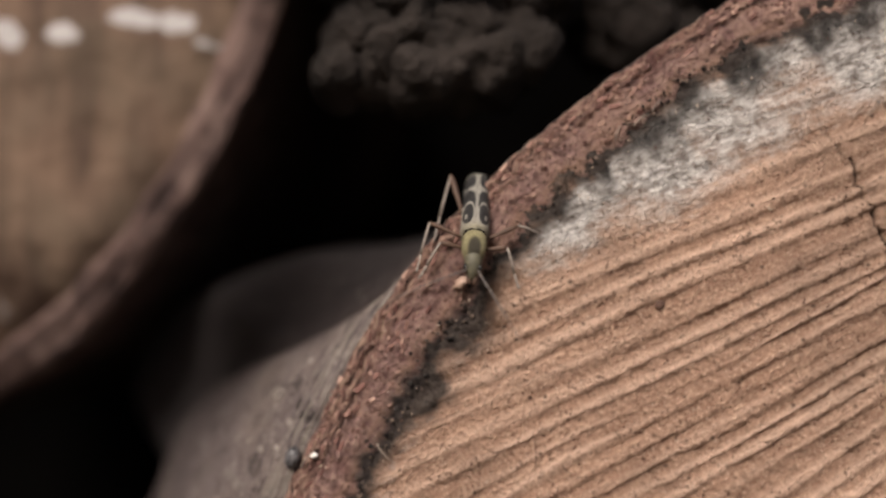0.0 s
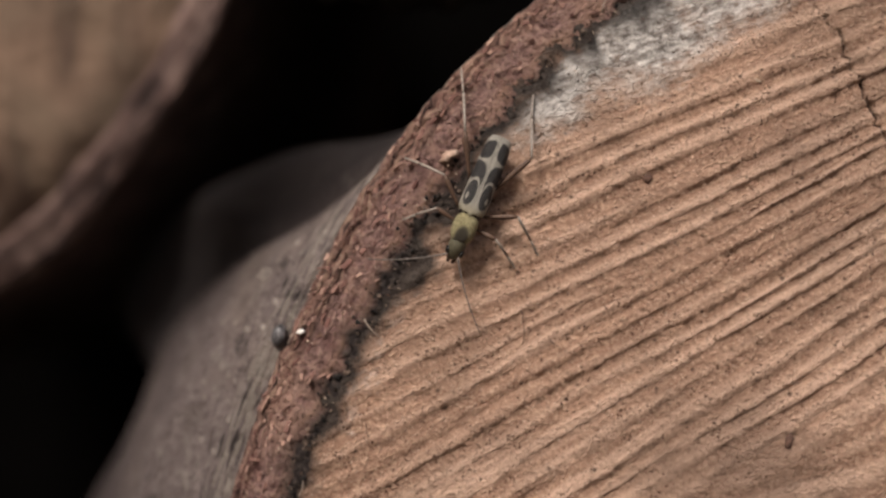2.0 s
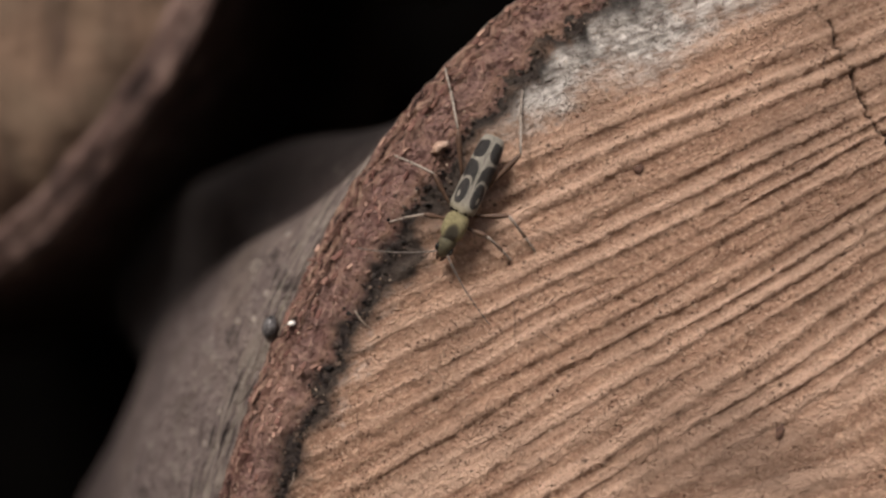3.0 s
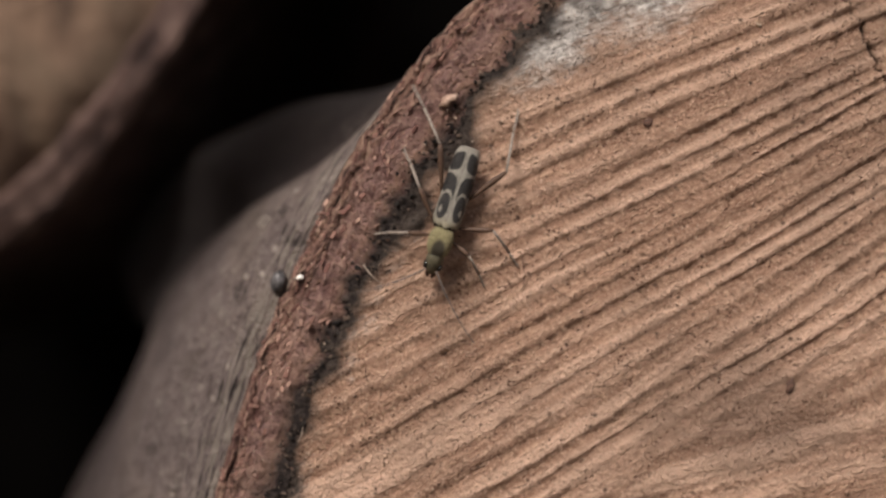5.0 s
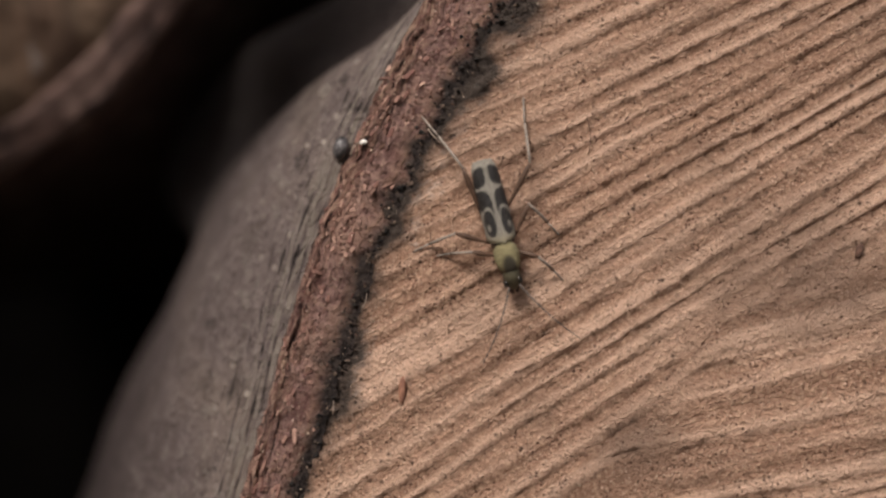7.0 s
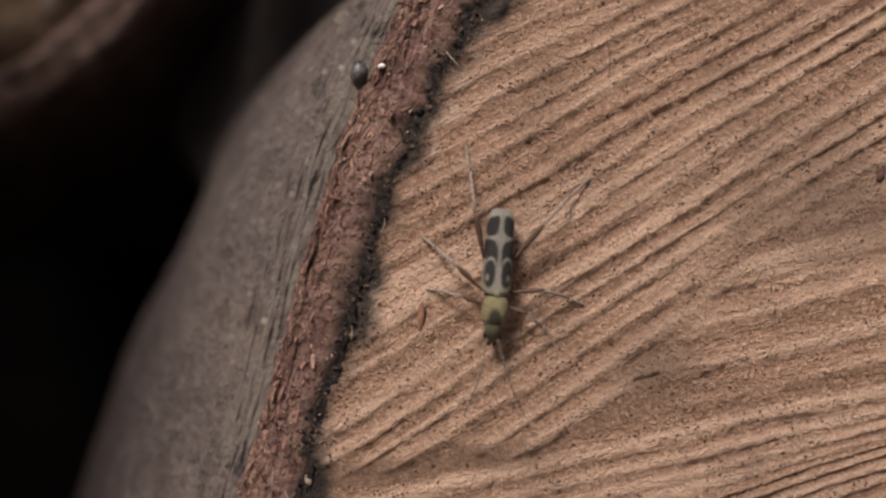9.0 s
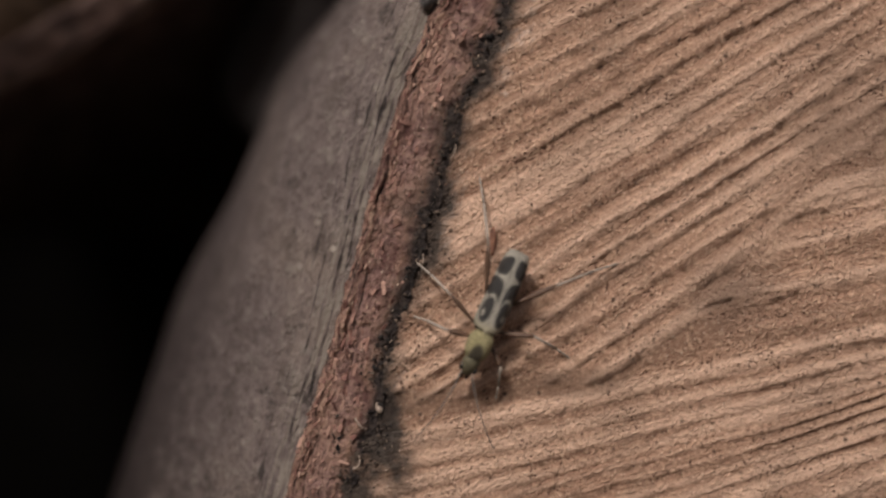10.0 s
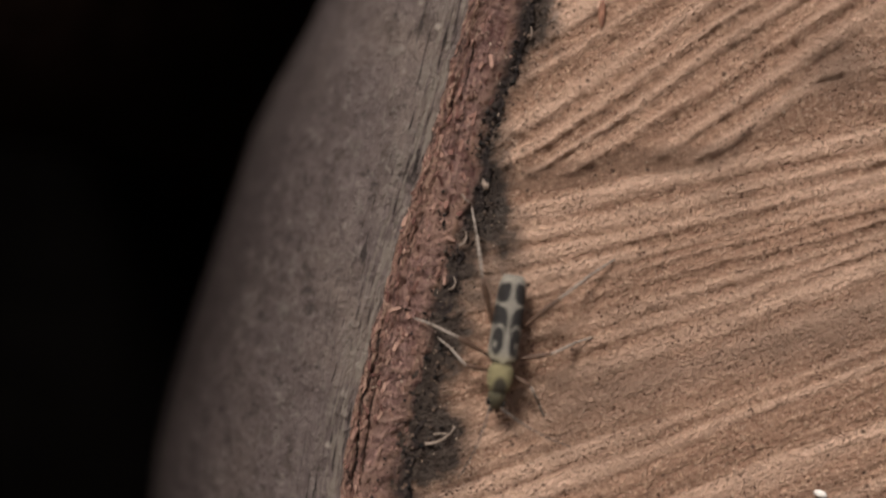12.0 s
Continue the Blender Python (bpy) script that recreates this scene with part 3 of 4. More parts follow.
def build_log():
    log = tagged(new("cut_log"), "sawn log end with red-brown bark, saw ridges and mould", "log")
    log.location = (CX / 1000, FACE, 0)
    base = np.array(log.location)

    # the sawn face
    X, Z, a, e, q = face_grid(-36, 49, -93, 28, 0.21)
    X2, Z2, a2, e2, q2 = face_grid(-44, 262, -236, 64, 3.0, (-35, 48, -92, 27))
    q = np.concatenate([q, q2 + len(X)])
    X, Z, a, e = (np.concatenate(k) for k in ((X, X2), (Z, Z2), (a, a2), (e, e2)))
    h, along, across, up = ridges(X, Z)
    groove = 0.35 + 0.35 * grain(a * 0.35, 0 * a, 12) + 0.12 * grain(a * 2.1, 0 * a, 13) + 1.6 * bell(a, 143.1, 1.1) + 1.3 * bell(a, 146.5, 1.3)
    groove += 1.2 * bell(a, 161.6, 1.6) + 3.2 * bell(a, 171.0, 3.2) + 3.4 * bell(a, 179.5, 3.6) + 0.5 * bell(a, 156, 3)
    groove = np.maximum(groove, 0.15) + 0.4 * grains(X * 0.7, Z * 0.7, 14)
    edge = 1 - smooth(e, groove * 0.5 - 0.2, groove * 1.3 + 0.9)
    rough = grains(X * 0.9, Z * 0.9, 15)
    h = h * (1 - 0.8 * edge) + 0.13 * rough + 0.17 * grains(X * 1.7, Z * 1.7, 23, 2) + 0.22 * edge * grains(X * 2.6, Z * 2.6, 24, 2) + 0.5 * grains(X * 0.06, Z * 0.06, 16, 2) - crack(X, Z) - edge * (0.5 + 0.35 * rough)
    # torn, cross-hatched patches where the saw strokes meet
    torn = bell(np.hypot((X - 33) * 0.7, Z + 37 - 0.2 * X + 6), 0, 7) + 0.8 * bell(np.hypot((X - 20) * 0.6, Z + 52), 0, 5) + 0.6 * bell(np.hypot(X - 40, (Z + 58) * 1.3), 0, 8)
    u, v = 0.97 * X + 0.24 * Z, Z - 0.16 * X
    h += torn * (0.30 * grains(u * 0.22, v * 0.85, 25, 3) + 0.22 * grains(u * 0.9, v * 0.9, 26, 3))
    # chatter of the saw: fine ripples across the strokes
    h += 0.05 * grain(along * 1.5 + 0.4 * across, across * 0.35, 27) * np.clip(0.4 + grain(X * 0.11, Z * 0.11, 28), 0, 1)
    # fibrous crust under the white mould
    patch = smooth(Z + 0.25 * X, -4, 9) * (1 - smooth(e, 3.0 + 2.5 * smooth(X, 10, 35), 12.0 + 3 * smooth(X, 10, 35))) * smooth(e, 0.3, 2.2)
    h = h * (1 - 0.45 * patch) + 0.10 * patch * grains(X * 0.8, Z * 0.8, 18)
    verts = np.stack([X / 1000, FACE - h / 1000, EYE + Z / 1000], 1) - base
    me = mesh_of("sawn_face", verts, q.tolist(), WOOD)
    give(me, "grain_place", np.stack([along, across, 0 * X], 1))
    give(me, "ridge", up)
    give(me, "crack", crack(X, Z))
    give(me, "stain", 0.22 * np.clip(torn, 0, 1) + 0.42 * bell(Z + 77 - 0.25 * X, 0, 3.2) * smooth(X, -22, -10) + 0.5 * bell(np.hypot(X - 13, Z + 49), 0, 5) + 0.45 * bell(np.hypot(X - 30, Z + 31), 0, 7) + 0.4 * bell(np.hypot(X - 36, Z + 3), 0, 5) + 0.35 * smooth(2.5 - e, 0, 2.5) + 0.3 * smooth(12 - e, 0, 12) * smooth(Z, -36, -18))
    mottled = grains(X * 0.35, Z * 0.35, 21)
    give(me, "mould", patch * (0.84 + 0.12 * smooth(X, 14, 30) + 0.6 * grains(X * 0.17, Z * 0.17, 19)) + (0.26 + 0.25 * mottled) * bell(e, 2.4, 1.9))
    top = smooth(Z, -2, 8)
    give(me, "soot", (1 - smooth(e, groove * 0.6 - 0.4, groove * 1.7 + 2.2)) * (1.0 + 0.75 * mottled) * (1 - 0.4 * top)
         + top * 0.85 * bell(e, 1.7, 2.8) * np.clip(0.5 + 1.5 * grains(a * 0.9, e * 0.3, 22), 0, 1.3)
         + 0.75 * bell(np.hypot(X - 2.6, Z + 8.0), 0, 2.6) * (0.8 + 0.6 * mottled) + 0.65 * bell(np.hypot(X + 1.2, Z + 13.6), 0, 2.8) * (0.8 + 0.6 * mottled))
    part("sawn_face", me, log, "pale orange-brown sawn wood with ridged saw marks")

    # angles round the log: fine where it is seen
    fine = np.arange(112.0, 192.0, 0.105)
    coarse = np.arange(194.0, 470.0, 4.0)
    A = np.concatenate([fine, coarse])
    # cut bark: from the groove, over the rough top, to the outer corner
    k = np.linspace(0, 1, 34)
    AA, K = np.meshgrid(A, k, indexing="ij")
    arc = np.radians(AA) * RAD
    w = bark_width(AA % 360)
    inner = -0.8 + 0.25 * grains(arc * 0.3, 0 * arc, 51)
    r = rim(AA % 360) - w + inner * (1 - K) + w * K + 0.22 * grains(arc * 0.8, 0 * arc, 50) * K
    calm = 1 - smooth(K, 0.8, 1.0)
    top = -0.05 + 0.36 * grains(arc * 0.3, K * 2.2, 52) * (0.4 + 0.6 * calm) + 0.42 * grains(arc * 0.9, K * 5, 53, 3) * calm + 0.2 * grains(arc * 2.2, K * 13, 68, 2) * calm + 0.16 * grains(arc * 0.22 + 2 * K, K * 11, 60, 3) * smooth(K, 0.15, 0.6) * calm - 0.5 * K ** 3 + 0.2 * grain(arc * 0.22, K * 13 + 0.05 * arc, 59) * smooth(K, 0.35, 0.7) * (1 - smooth(K, 0.9, 1.0))
    top += 0.25 * grains(arc * 0.2 + K, K * 15, 66, 3) * smooth(K, 0.55, 0.75) * (1 - smooth(K, 0.95, 1.0))
    split = 0 * K
    for at, seed, wide in ((0.83, 54, 0.028), (0.72, 91, 0.02)):
        line = at + 0.07 * grain(arc * 0.16, 0 * arc, seed + 1) + 0.03 * grain(arc * 0.7, 0 * arc, seed + 2)
        split = np.maximum(split, bell(K, line, wide) * np.clip(1.6 * grain(arc * 0.11, 0 * arc, seed) + 0.25, 0, 1))
    cross = bell(grain(arc * 0.42 + 1.3 * K, 0 * arc, 95), 0, 0.07) * smooth(K, 0.3, 0.45) * (1 - smooth(K, 0.75, 0.9)) * np.clip(grain(arc * 0.13, K * 2, 96) * 1.8 - 0.35, 0, 0.7)
    split = np.maximum(split, cross) * (0.35 + 0.65 * smooth(AA, 138, 150))
    top -= 0.8 * split
    top -= 0.4 * bell(K, 0.84 + 0.05 * grain(arc * 0.2, 0 * arc, 55), 0.035) * np.clip(0.3 + grain(arc * 0.12, 0 * arc, 54), 0, 1)
    down = 0.3 * (1 - smooth(K, 0.0, 0.24 + 0.06 * grain(arc * 0.8, 0 * arc, 56))) + (0.3 + 0.6 * smooth(AA, 138, 150)) * smooth(K, 0.9, 1.0)
    d = -top + down
    X, Z = CX + r * np.cos(np.radians(AA)), CZ + r * np.sin(np.radians(AA))
    verts = np.stack([X / 1000, FACE + d / 1000, EYE + Z / 1000], -1).reshape(-1, 3) - base
    me = mesh_of("cut_bark", verts, sheet_faces(len(A), len(k), True), RED)
    give(me, "grain_place", np.stack([arc, w * K, 0 * K], -1).reshape(-1, 3))
    give(me, "cambium", (0.8 * bell(K, 0.24, 0.13)).ravel())
    give(me, "zone", (K + 0.10 * grains(arc * 0.25, K * 3, 65)).ravel())
    give(me, "soot", (1.05 * (1 - smooth(K, -0.05, 0.45 + 0.25 * grains(arc * 0.4, 0 * arc, 64))) + 0.2 * grains(arc * 0.3, K * 2, 57) - 0.6 * (1 - smooth(AA, 138, 147)) + 0.25 * grains(arc * 0.9, K * 5, 67)).ravel())
    give(me, "split", split.ravel())
    give(me, "grey", ((0.6 * smooth(K, 0.93, 1.0) + 0.2 * grains(arc * 0.2, 0 * K, 58) * smooth(K, 0.8, 1.0)) * (0.35 + 0.65 * smooth(AA, 140, 150))).ravel())
    part("cut_bark", me, log, "crumbly red-brown cut edge of the bark")

    # thin flakes that stand off the cut bark, lying along the rim
    rnd = np.random.RandomState(7)
    grid = np.stack([X / 1000, FACE + d / 1000, EYE + Z / 1000], -1) - base
    bits, faces = [], []
    hexa = ((0, 1, 3, 2), (4, 6, 7, 5), (0, 4, 5, 1), (2, 3, 7, 6), (0, 2, 6, 4), (1, 5, 7, 3))
    chips = []
    for _ in range(8):
        chip = [(sx * rnd.uniform(0.6, 1.1), sy * rnd.uniform(0.5, 1.1), sz * rnd.uniform(0.7, 1.2)) for sx in (-1, 1) for sy in (-1, 1) for sz in (-1, 1)]
        chips.append((chip, mesh_of("bark_flake", chip, hexa, BARK_CHIP, True)))
    for count in range(1500):
        i, j = rnd.randint(4, len(fine) - 4), min(int(34 * rnd.beta(3.4, 1.35)), 32)
        p, u, w = grid[i, j], grid[i + 3, j] - grid[i - 3, j], grid[i, j + 1] - grid[i, j]
        u, n = u / np.linalg.norm(u), np.cross(u, w)
        n = n / np.linalg.norm(n) * (1 if n[1] < 0 else -1)
        n = n + 0.5 * rnd.normal(size=3)
        n /= np.linalg.norm(n)
        u = u + 0.25 * rnd.normal(size=3)
        u -= n * u.dot(n)
        u /= np.linalg.norm(u)
        w = np.cross(n, u)
        big = count < 240
        L, B, H = (rnd.uniform(*q) / 1000 for q in (((0.35, 0.7), (0.14, 0.26), (0.04, 0.09)) if big else ((0.12, 0.42), (0.06, 0.16), (0.03, 0.06))))
        chip, shape = chips[rnd.randint(len(chips))]
        turn = np.stack([u * L, w * B, n * H], 1)
        at = p + n * 0.03 / 1000
        if big:
            ob = part("bark_flake", shape, log)
            ob.matrix_basis = Matrix([[*turn[0], at[0]], [*turn[1], at[1]], [*turn[2], at[2]], [0, 0, 0, 1]])
        else:
            k0 = len(bits)
            bits += [at + turn @ np.array(q) for q in chip]
            faces += [tuple(k0 + q for q in f) for f in hexa]
    tagged(part("bark_crumble", mesh_of("bark_crumble", bits, faces, BARK_BITS, True), log, "fine tan and red-brown crumble on the bark"), kind="stuff")

    # dirt and rotten crumbs in the groove between bark and wood
    bits, faces = [], []
    for _ in range(1500):
        at = rnd.uniform(126, 184)
        room = 0.8 + 1.6 * (math.exp(-((at - 171) / 4) ** 2) + math.exp(-((at - 180) / 4) ** 2)) + 0.6 * math.exp(-((at - 145) / 3) ** 2)
        dist = float(rim(np.array(at)) - bark_width(np.array(at))) - rnd.normal() * 0.75 * room - 0.1
        size = rnd.uniform(0.07, 0.26) / 1000
        c = np.array([(CX + dist * math.cos(radians(at))) / 1000, FACE + rnd.uniform(0.0, 0.45) / 1000, EYE + (CZ + dist * math.sin(radians(at))) / 1000]) - base
        k0 = len(bits)
        for axis in range(3):
            for sign in (1, -1):
                way = rnd.normal(size=3) * 0.3
                way[axis] += sign
                bits.append(c + way * size * rnd.uniform(0.6, 1.3))
        faces += [tuple(k0 + q for q in f) for f in ((0, 2, 4), (2, 1, 4), (1, 3, 4), (3, 0, 4), (2, 0, 5), (1, 2, 5), (3, 1, 5), (0, 3, 5))]
    tagged(part("groove_dirt", mesh_of("groove_dirt", bits, faces, GROOVE_BITS, True), log, "black crumbly dirt in the groove"), kind="stuff")

    # outer bark: the trunk swells behind the cut, and a burl bulges further back on its upper side
    turn = AA[:, 0] % 360
    burl = np.interp(turn, [140, 142.2, 145, 149.4, 152.9, 155.2, 157, 158.5, 160, 162, 166], [0, 3.2, 11.7, 21.6, 28.2, 31.0, 30.2, 24.5, 15.5, 7, 0])
    burl = np.where(turn < 191, np.convolve(np.pad(burl, 12, mode="edge"), np.ones(25) / 25, mode="valid"), 0)
    swell = 0.5 + 17.5 * smooth(turn, 143, 157) + 5.6 * smooth(turn, 158, 168) + 7.0 * smooth(turn, 170, 192) - 30.1 * smooth(turn, 230, 330)
    s = np.concatenate([np.linspace(0, 1, 64) ** 1.3, np.linspace(1.02, 1.5, 24), np.linspace(1.54, 2.0, 8)])
    AA, S = np.meshgrid(A, s, indexing="ij")
    arc = np.radians(AA) * RAD
    W, B = (np.repeat(k[:, None], len(s), 1) for k in (swell, burl))
    T = np.clip(S - 1, 0, 1)
    out = W * np.where(S <= 1, np.sin(np.clip(S, 0, 1) * np.pi / 2), 1 - 0.3 * smooth(T, 0.0, 0.2))
    out = out + np.maximum(B - 0.7 * W, 0) * smooth(T, 0.02, 0.3) * (1 - 0.4 * smooth(T, 0.5, 1.0))
    bend = np.repeat(np.interp(turn, [143, 150, 160, 175, 200], [2.0, 4.5, 8.5, 13, 16])[:, None], len(s), 1)
    r = rim(AA % 360) + out + 0.22 * grains(arc * 0.8, 0 * arc, 50) * (1 - smooth(S, 0, 0.03))
    r = r - 0.8 * (1 - smooth(AA, 138, 147)) * smooth(S, 0, 0.04)
    face_on = W * np.sin(np.clip(S, 0, 1) * np.pi / 2)
    d = 1.45 - 0.5 + (0.30 + 1.6 * (1 - smooth(W, 0.5, 8))) * face_on + np.interp(turn, [150, 172], [1.1, 0.6])[:, None] * (np.hypot(np.maximum(face_on - bend, 0), 1.5) - 1.5) + (17 + 2 * np.repeat(smooth(turn, 154, 170)[:, None], len(s), 1)) * np.clip(W / 20, 0, 1) * (1 - np.cos(np.clip(S, 0, 1) * np.pi / 2))
    d = d + 22 * smooth(T, 0.0, 0.5) + 246 * T ** 4
    seam = 0.3 + 0.6 * smooth(AA, 138, 150) + 0.55 - 0.144 * grains(arc * 0.3, 2.2 + 0 * arc, 52) - 0.04
    d += (seam - 0.95) * (1 - smooth(S, 0, 0.06))
    crust = (0.6 * grains(arc * 0.07, out * 0.2, 61) + 0.35 * grains(arc * 0.2, out * 0.7, 62)) * smooth(S, 0, 0.06) * (1 - 0.75 * smooth(S, 0.2, 0.9))
    furrow = np.clip(grain(arc * 0.09, out * 0.8 + 0.06 * arc, 63) - 0.3, 0, 1) * 0.7 * smooth(S, 0.02, 0.1) * (1 - smooth(out, 4, 9))
    bold = np.clip(W / 8, 0.1, 1)
    r += (crust * 0.75 - furrow * 0.6) * bold
    d -= (crust * 0.45 - furrow * 0.5) * bold
    X, Z = CX + r * np.cos(np.radians(AA)), CZ + r * np.sin(np.radians(AA))
    verts = np.stack([X / 1000, FACE + d / 1000, EYE + Z / 1000], -1).reshape(-1, 3) - base
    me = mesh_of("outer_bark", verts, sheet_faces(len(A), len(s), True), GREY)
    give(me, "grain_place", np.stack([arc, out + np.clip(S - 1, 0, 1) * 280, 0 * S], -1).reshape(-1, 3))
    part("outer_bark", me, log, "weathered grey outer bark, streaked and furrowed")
    return log


build_log()


# ---- the neighbouring log ----
def build_neighbour():
    cx, cz, R, d0 = -115.9, 60.7, 101.4, 18.8
    log = tagged(new("neighbour_log"), "brown weathered log end with white mould tufts", "log")
    log.location = (cx / 1000, FACE + d0 / 1000, EYE + (cz - R) / 1000)
    base = np.array(log.location)
    A = np.radians(np.arange(0, 360, 0.75))
    # cut face
    k = np.linspace(0, 1, 70)
    AA, K = np.meshgrid(A, k, indexing="ij")
    r = (R - 4.0 - 6.0 * bell(np.degrees(AA), 296, 13)) * K          # flattened at the lower side
    X, Z = cx + r * np.cos(AA), cz + r * np.sin(AA)
    lean = 0.4 * (np.hypot(np.minimum(Z - 3, 0), 4) - 4) + 0.013 * np.maximum(-10 - Z, 0) ** 2          # the lower part leans back, a shape added to shade it
    d = d0 - 0.5 + lean - 0.9 * grains(X * 0.12, Z * 0.12, 71) - 0.4 * grains(X * 0.5, Z * 0.5, 72) + 1.0 * smooth(K, 0.97, 1.0)
    me = mesh_of("cut_face", np.stack([X / 1000, FACE + d / 1000, EYE + Z / 1000], -1).reshape(-1, 3) - base, sheet_faces(len(A), len(k), True), OLD)
    give(me, "grain_place", np.stack([X, Z, 0 * Z], -1).reshape(-1, 3))
    fang = 0 * X
    for x0, z0, wide, tall in ((-52.0, 27.0, 1.6, 4.5), (-45.3, 26.6, 1.7, 3.6), (-37.0, 28.5, 2.6, 3.4), (-31.5, 28.0, 2.0, 3.6), (-28.4, 24.6, 1.2, 1.3), (-25.0, 24.4, 1.3, 1.1), (-22.0, 25.2, 1.1, 1.5), (-14.5, 24.6, 1.6, 1.6)):
        lean = X - x0 - 0.25 * (z0 - Z)
        fang = np.maximum(fang, 0.95 * bell(lean, 0, 1.35 * wide * np.clip(0.35 + 0.65 * (z0 + tall - Z) / tall, 0.3, 1.3)) * bell(Z, z0 - 0.3 * tall, tall * 0.55))
    tufts = fang + 0.75 * bell(np.hypot(X + 54, Z + 6.5), 0, 5.0) + 0.6 * bell(np.hypot(X + 51, Z - 28), 0, 4) + 0.5 * bell(np.hypot(X + 25, Z - 26), 0, 3)
    give(me, "mould", np.maximum(fang, (tufts - fang) * (0.7 + 0.9 * grain(X * 0.3, Z * 0.06, 73))).ravel())
    part("cut_face", me, log, "dull brown cut wood with white tufts")
    # bark: cut ring and outside in one coat
    k = np.concatenate([np.linspace(0, 1, 12), np.linspace(1.02, 2, 22)])
    AA, K = np.meshgrid(A, k, indexing="ij")
    arc = AA * R
    ring = np.clip(K, 0, 1)
    back = np.clip(K - 1, 0, 1) ** 1.6
    r = R - 4.6 - 6.0 * bell(np.degrees(AA), 296, 13) + 5.3 * ring + 0.5 * grains(arc * 0.2, 8 * K, 75) - 3 * back
    d = d0 - 0.4 - 0.6 * grains(arc * 0.25, 3 * K, 76) + 0.5 * smooth(ring, 0.8, 1.0) + 1.0 * (1 - smooth(ring, 0, 0.15)) + back * 276
    X, Z = cx + r * np.cos(AA), cz + r * np.sin(AA)
    d = d + (0.4 * (np.hypot(np.minimum(Z - 3, 0), 4) - 4) + 0.013 * np.maximum(-10 - Z, 0) ** 2) * (1 - back)
    me = mesh_of("bark", np.stack([X / 1000, FACE + d / 1000, EYE + Z / 1000], -1).reshape(-1, 3) - base, sheet_faces(len(A), len(k), True), DULL_BARK)
    give(me, "grain_place", np.stack([arc, 5 * ring + back * 276, 0 * K], -1).reshape(-1, 3))
    part("bark", me, log, "dark red-brown bark")
    return log


build_neighbour()


# ---- lumpy rotten wood in the gap above ----
def build_rotten(lumps, d0, seed, label):
    """Crumbling wood: many knobbly lumps grown together, each a piece that could break off."""
    base = place(lumps[0][0], min(Z - r for X, Z, r in lumps), d0 + 8)
    wood = tagged(new("rotten_wood"), label, "rotten wood")
    wood.location = base
    for X, Z, r in lumps:
        bm = bmesh.new()
        bmesh.ops.create_icosphere(bm, subdivisions=4, radius=r / 1000)
        for v in bm.verts:
            p = v.co * 1000
            grow = 1.08 + 0.42 * noise.noise(p * 0.2 + Vector((X, Z, seed))) + 0.22 * noise.noise(p * 0.45 + Vector((Z, X, seed))) + 0.05 * noise.noise(p * 1.3)
            v.co = place(X, Z, d0 + r * 1.1) + Vector((v.co.x, v.co.y * 1.3, v.co.z)) * grow - base
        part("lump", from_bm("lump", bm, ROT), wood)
    return wood


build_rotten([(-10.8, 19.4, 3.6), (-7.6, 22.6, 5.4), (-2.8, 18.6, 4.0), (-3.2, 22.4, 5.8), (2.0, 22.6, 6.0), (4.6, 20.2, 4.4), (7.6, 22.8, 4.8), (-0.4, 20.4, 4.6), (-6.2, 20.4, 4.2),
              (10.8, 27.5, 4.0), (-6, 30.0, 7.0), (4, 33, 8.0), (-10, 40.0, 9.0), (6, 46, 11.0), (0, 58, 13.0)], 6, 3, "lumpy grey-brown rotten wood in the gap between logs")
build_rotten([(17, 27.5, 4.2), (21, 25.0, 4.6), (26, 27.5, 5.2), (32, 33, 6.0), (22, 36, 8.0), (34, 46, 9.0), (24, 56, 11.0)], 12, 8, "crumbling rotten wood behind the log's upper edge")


def mm(verts):
    return [tuple(c / 1000 for c in v) for v in verts]


def tube(points, radii, sides=8):
    """A tapered limb along points."""
    verts, faces = [], []
    pts = [Vector(p) for p in points]
    for i, p in enumerate(pts):
        way = (pts[min(i + 1, len(pts) - 1)] - pts[max(i - 1, 0)]).normalized()
        side = way.cross(Vector((0.13, 0.2, 0.97))).normalized()
        up = side.cross(way)
        for k in range(sides):
            a = 2 * math.pi * k / sides
            verts.append(p + radii[i] * (math.cos(a) * side + math.sin(a) * up))
    for i in range(len(pts) - 1):
        for k in range(sides):
            faces.append((i * sides + k, i * sides + (k + 1) % sides, (i + 1) * sides + (k + 1) % sides, (i + 1) * sides + k))
    faces.append(tuple(range(sides))[::-1])
    faces.append(tuple((len(pts) - 1) * sides + k for k in range(sides)))
    return verts, faces


# ---- small things on the log ----
def blob(name, X, Z, d, size, turn, material, label, category, seed=1, lumps=0.25):
    bm = bmesh.new()
    bmesh.ops.create_icosphere(bm, subdivisions=2, radius=0.5)
    for v in bm.verts:
        v.co *= 1 + lumps * noise.noise(v.co * 3.1 + Vector((seed * 3.7, 0, 0)))
        v.co = Vector((v.co.x * size[0], v.co.y * size[1], v.co.z * size[2])) / 1000
    ob = tagged(new(name, from_bm(name, bm, material)), label, category)
    ob.matrix_world = Matrix.Translation(place(X, Z, d)) @ pose(0, 0, 0, 0, turn, 0)
    return ob


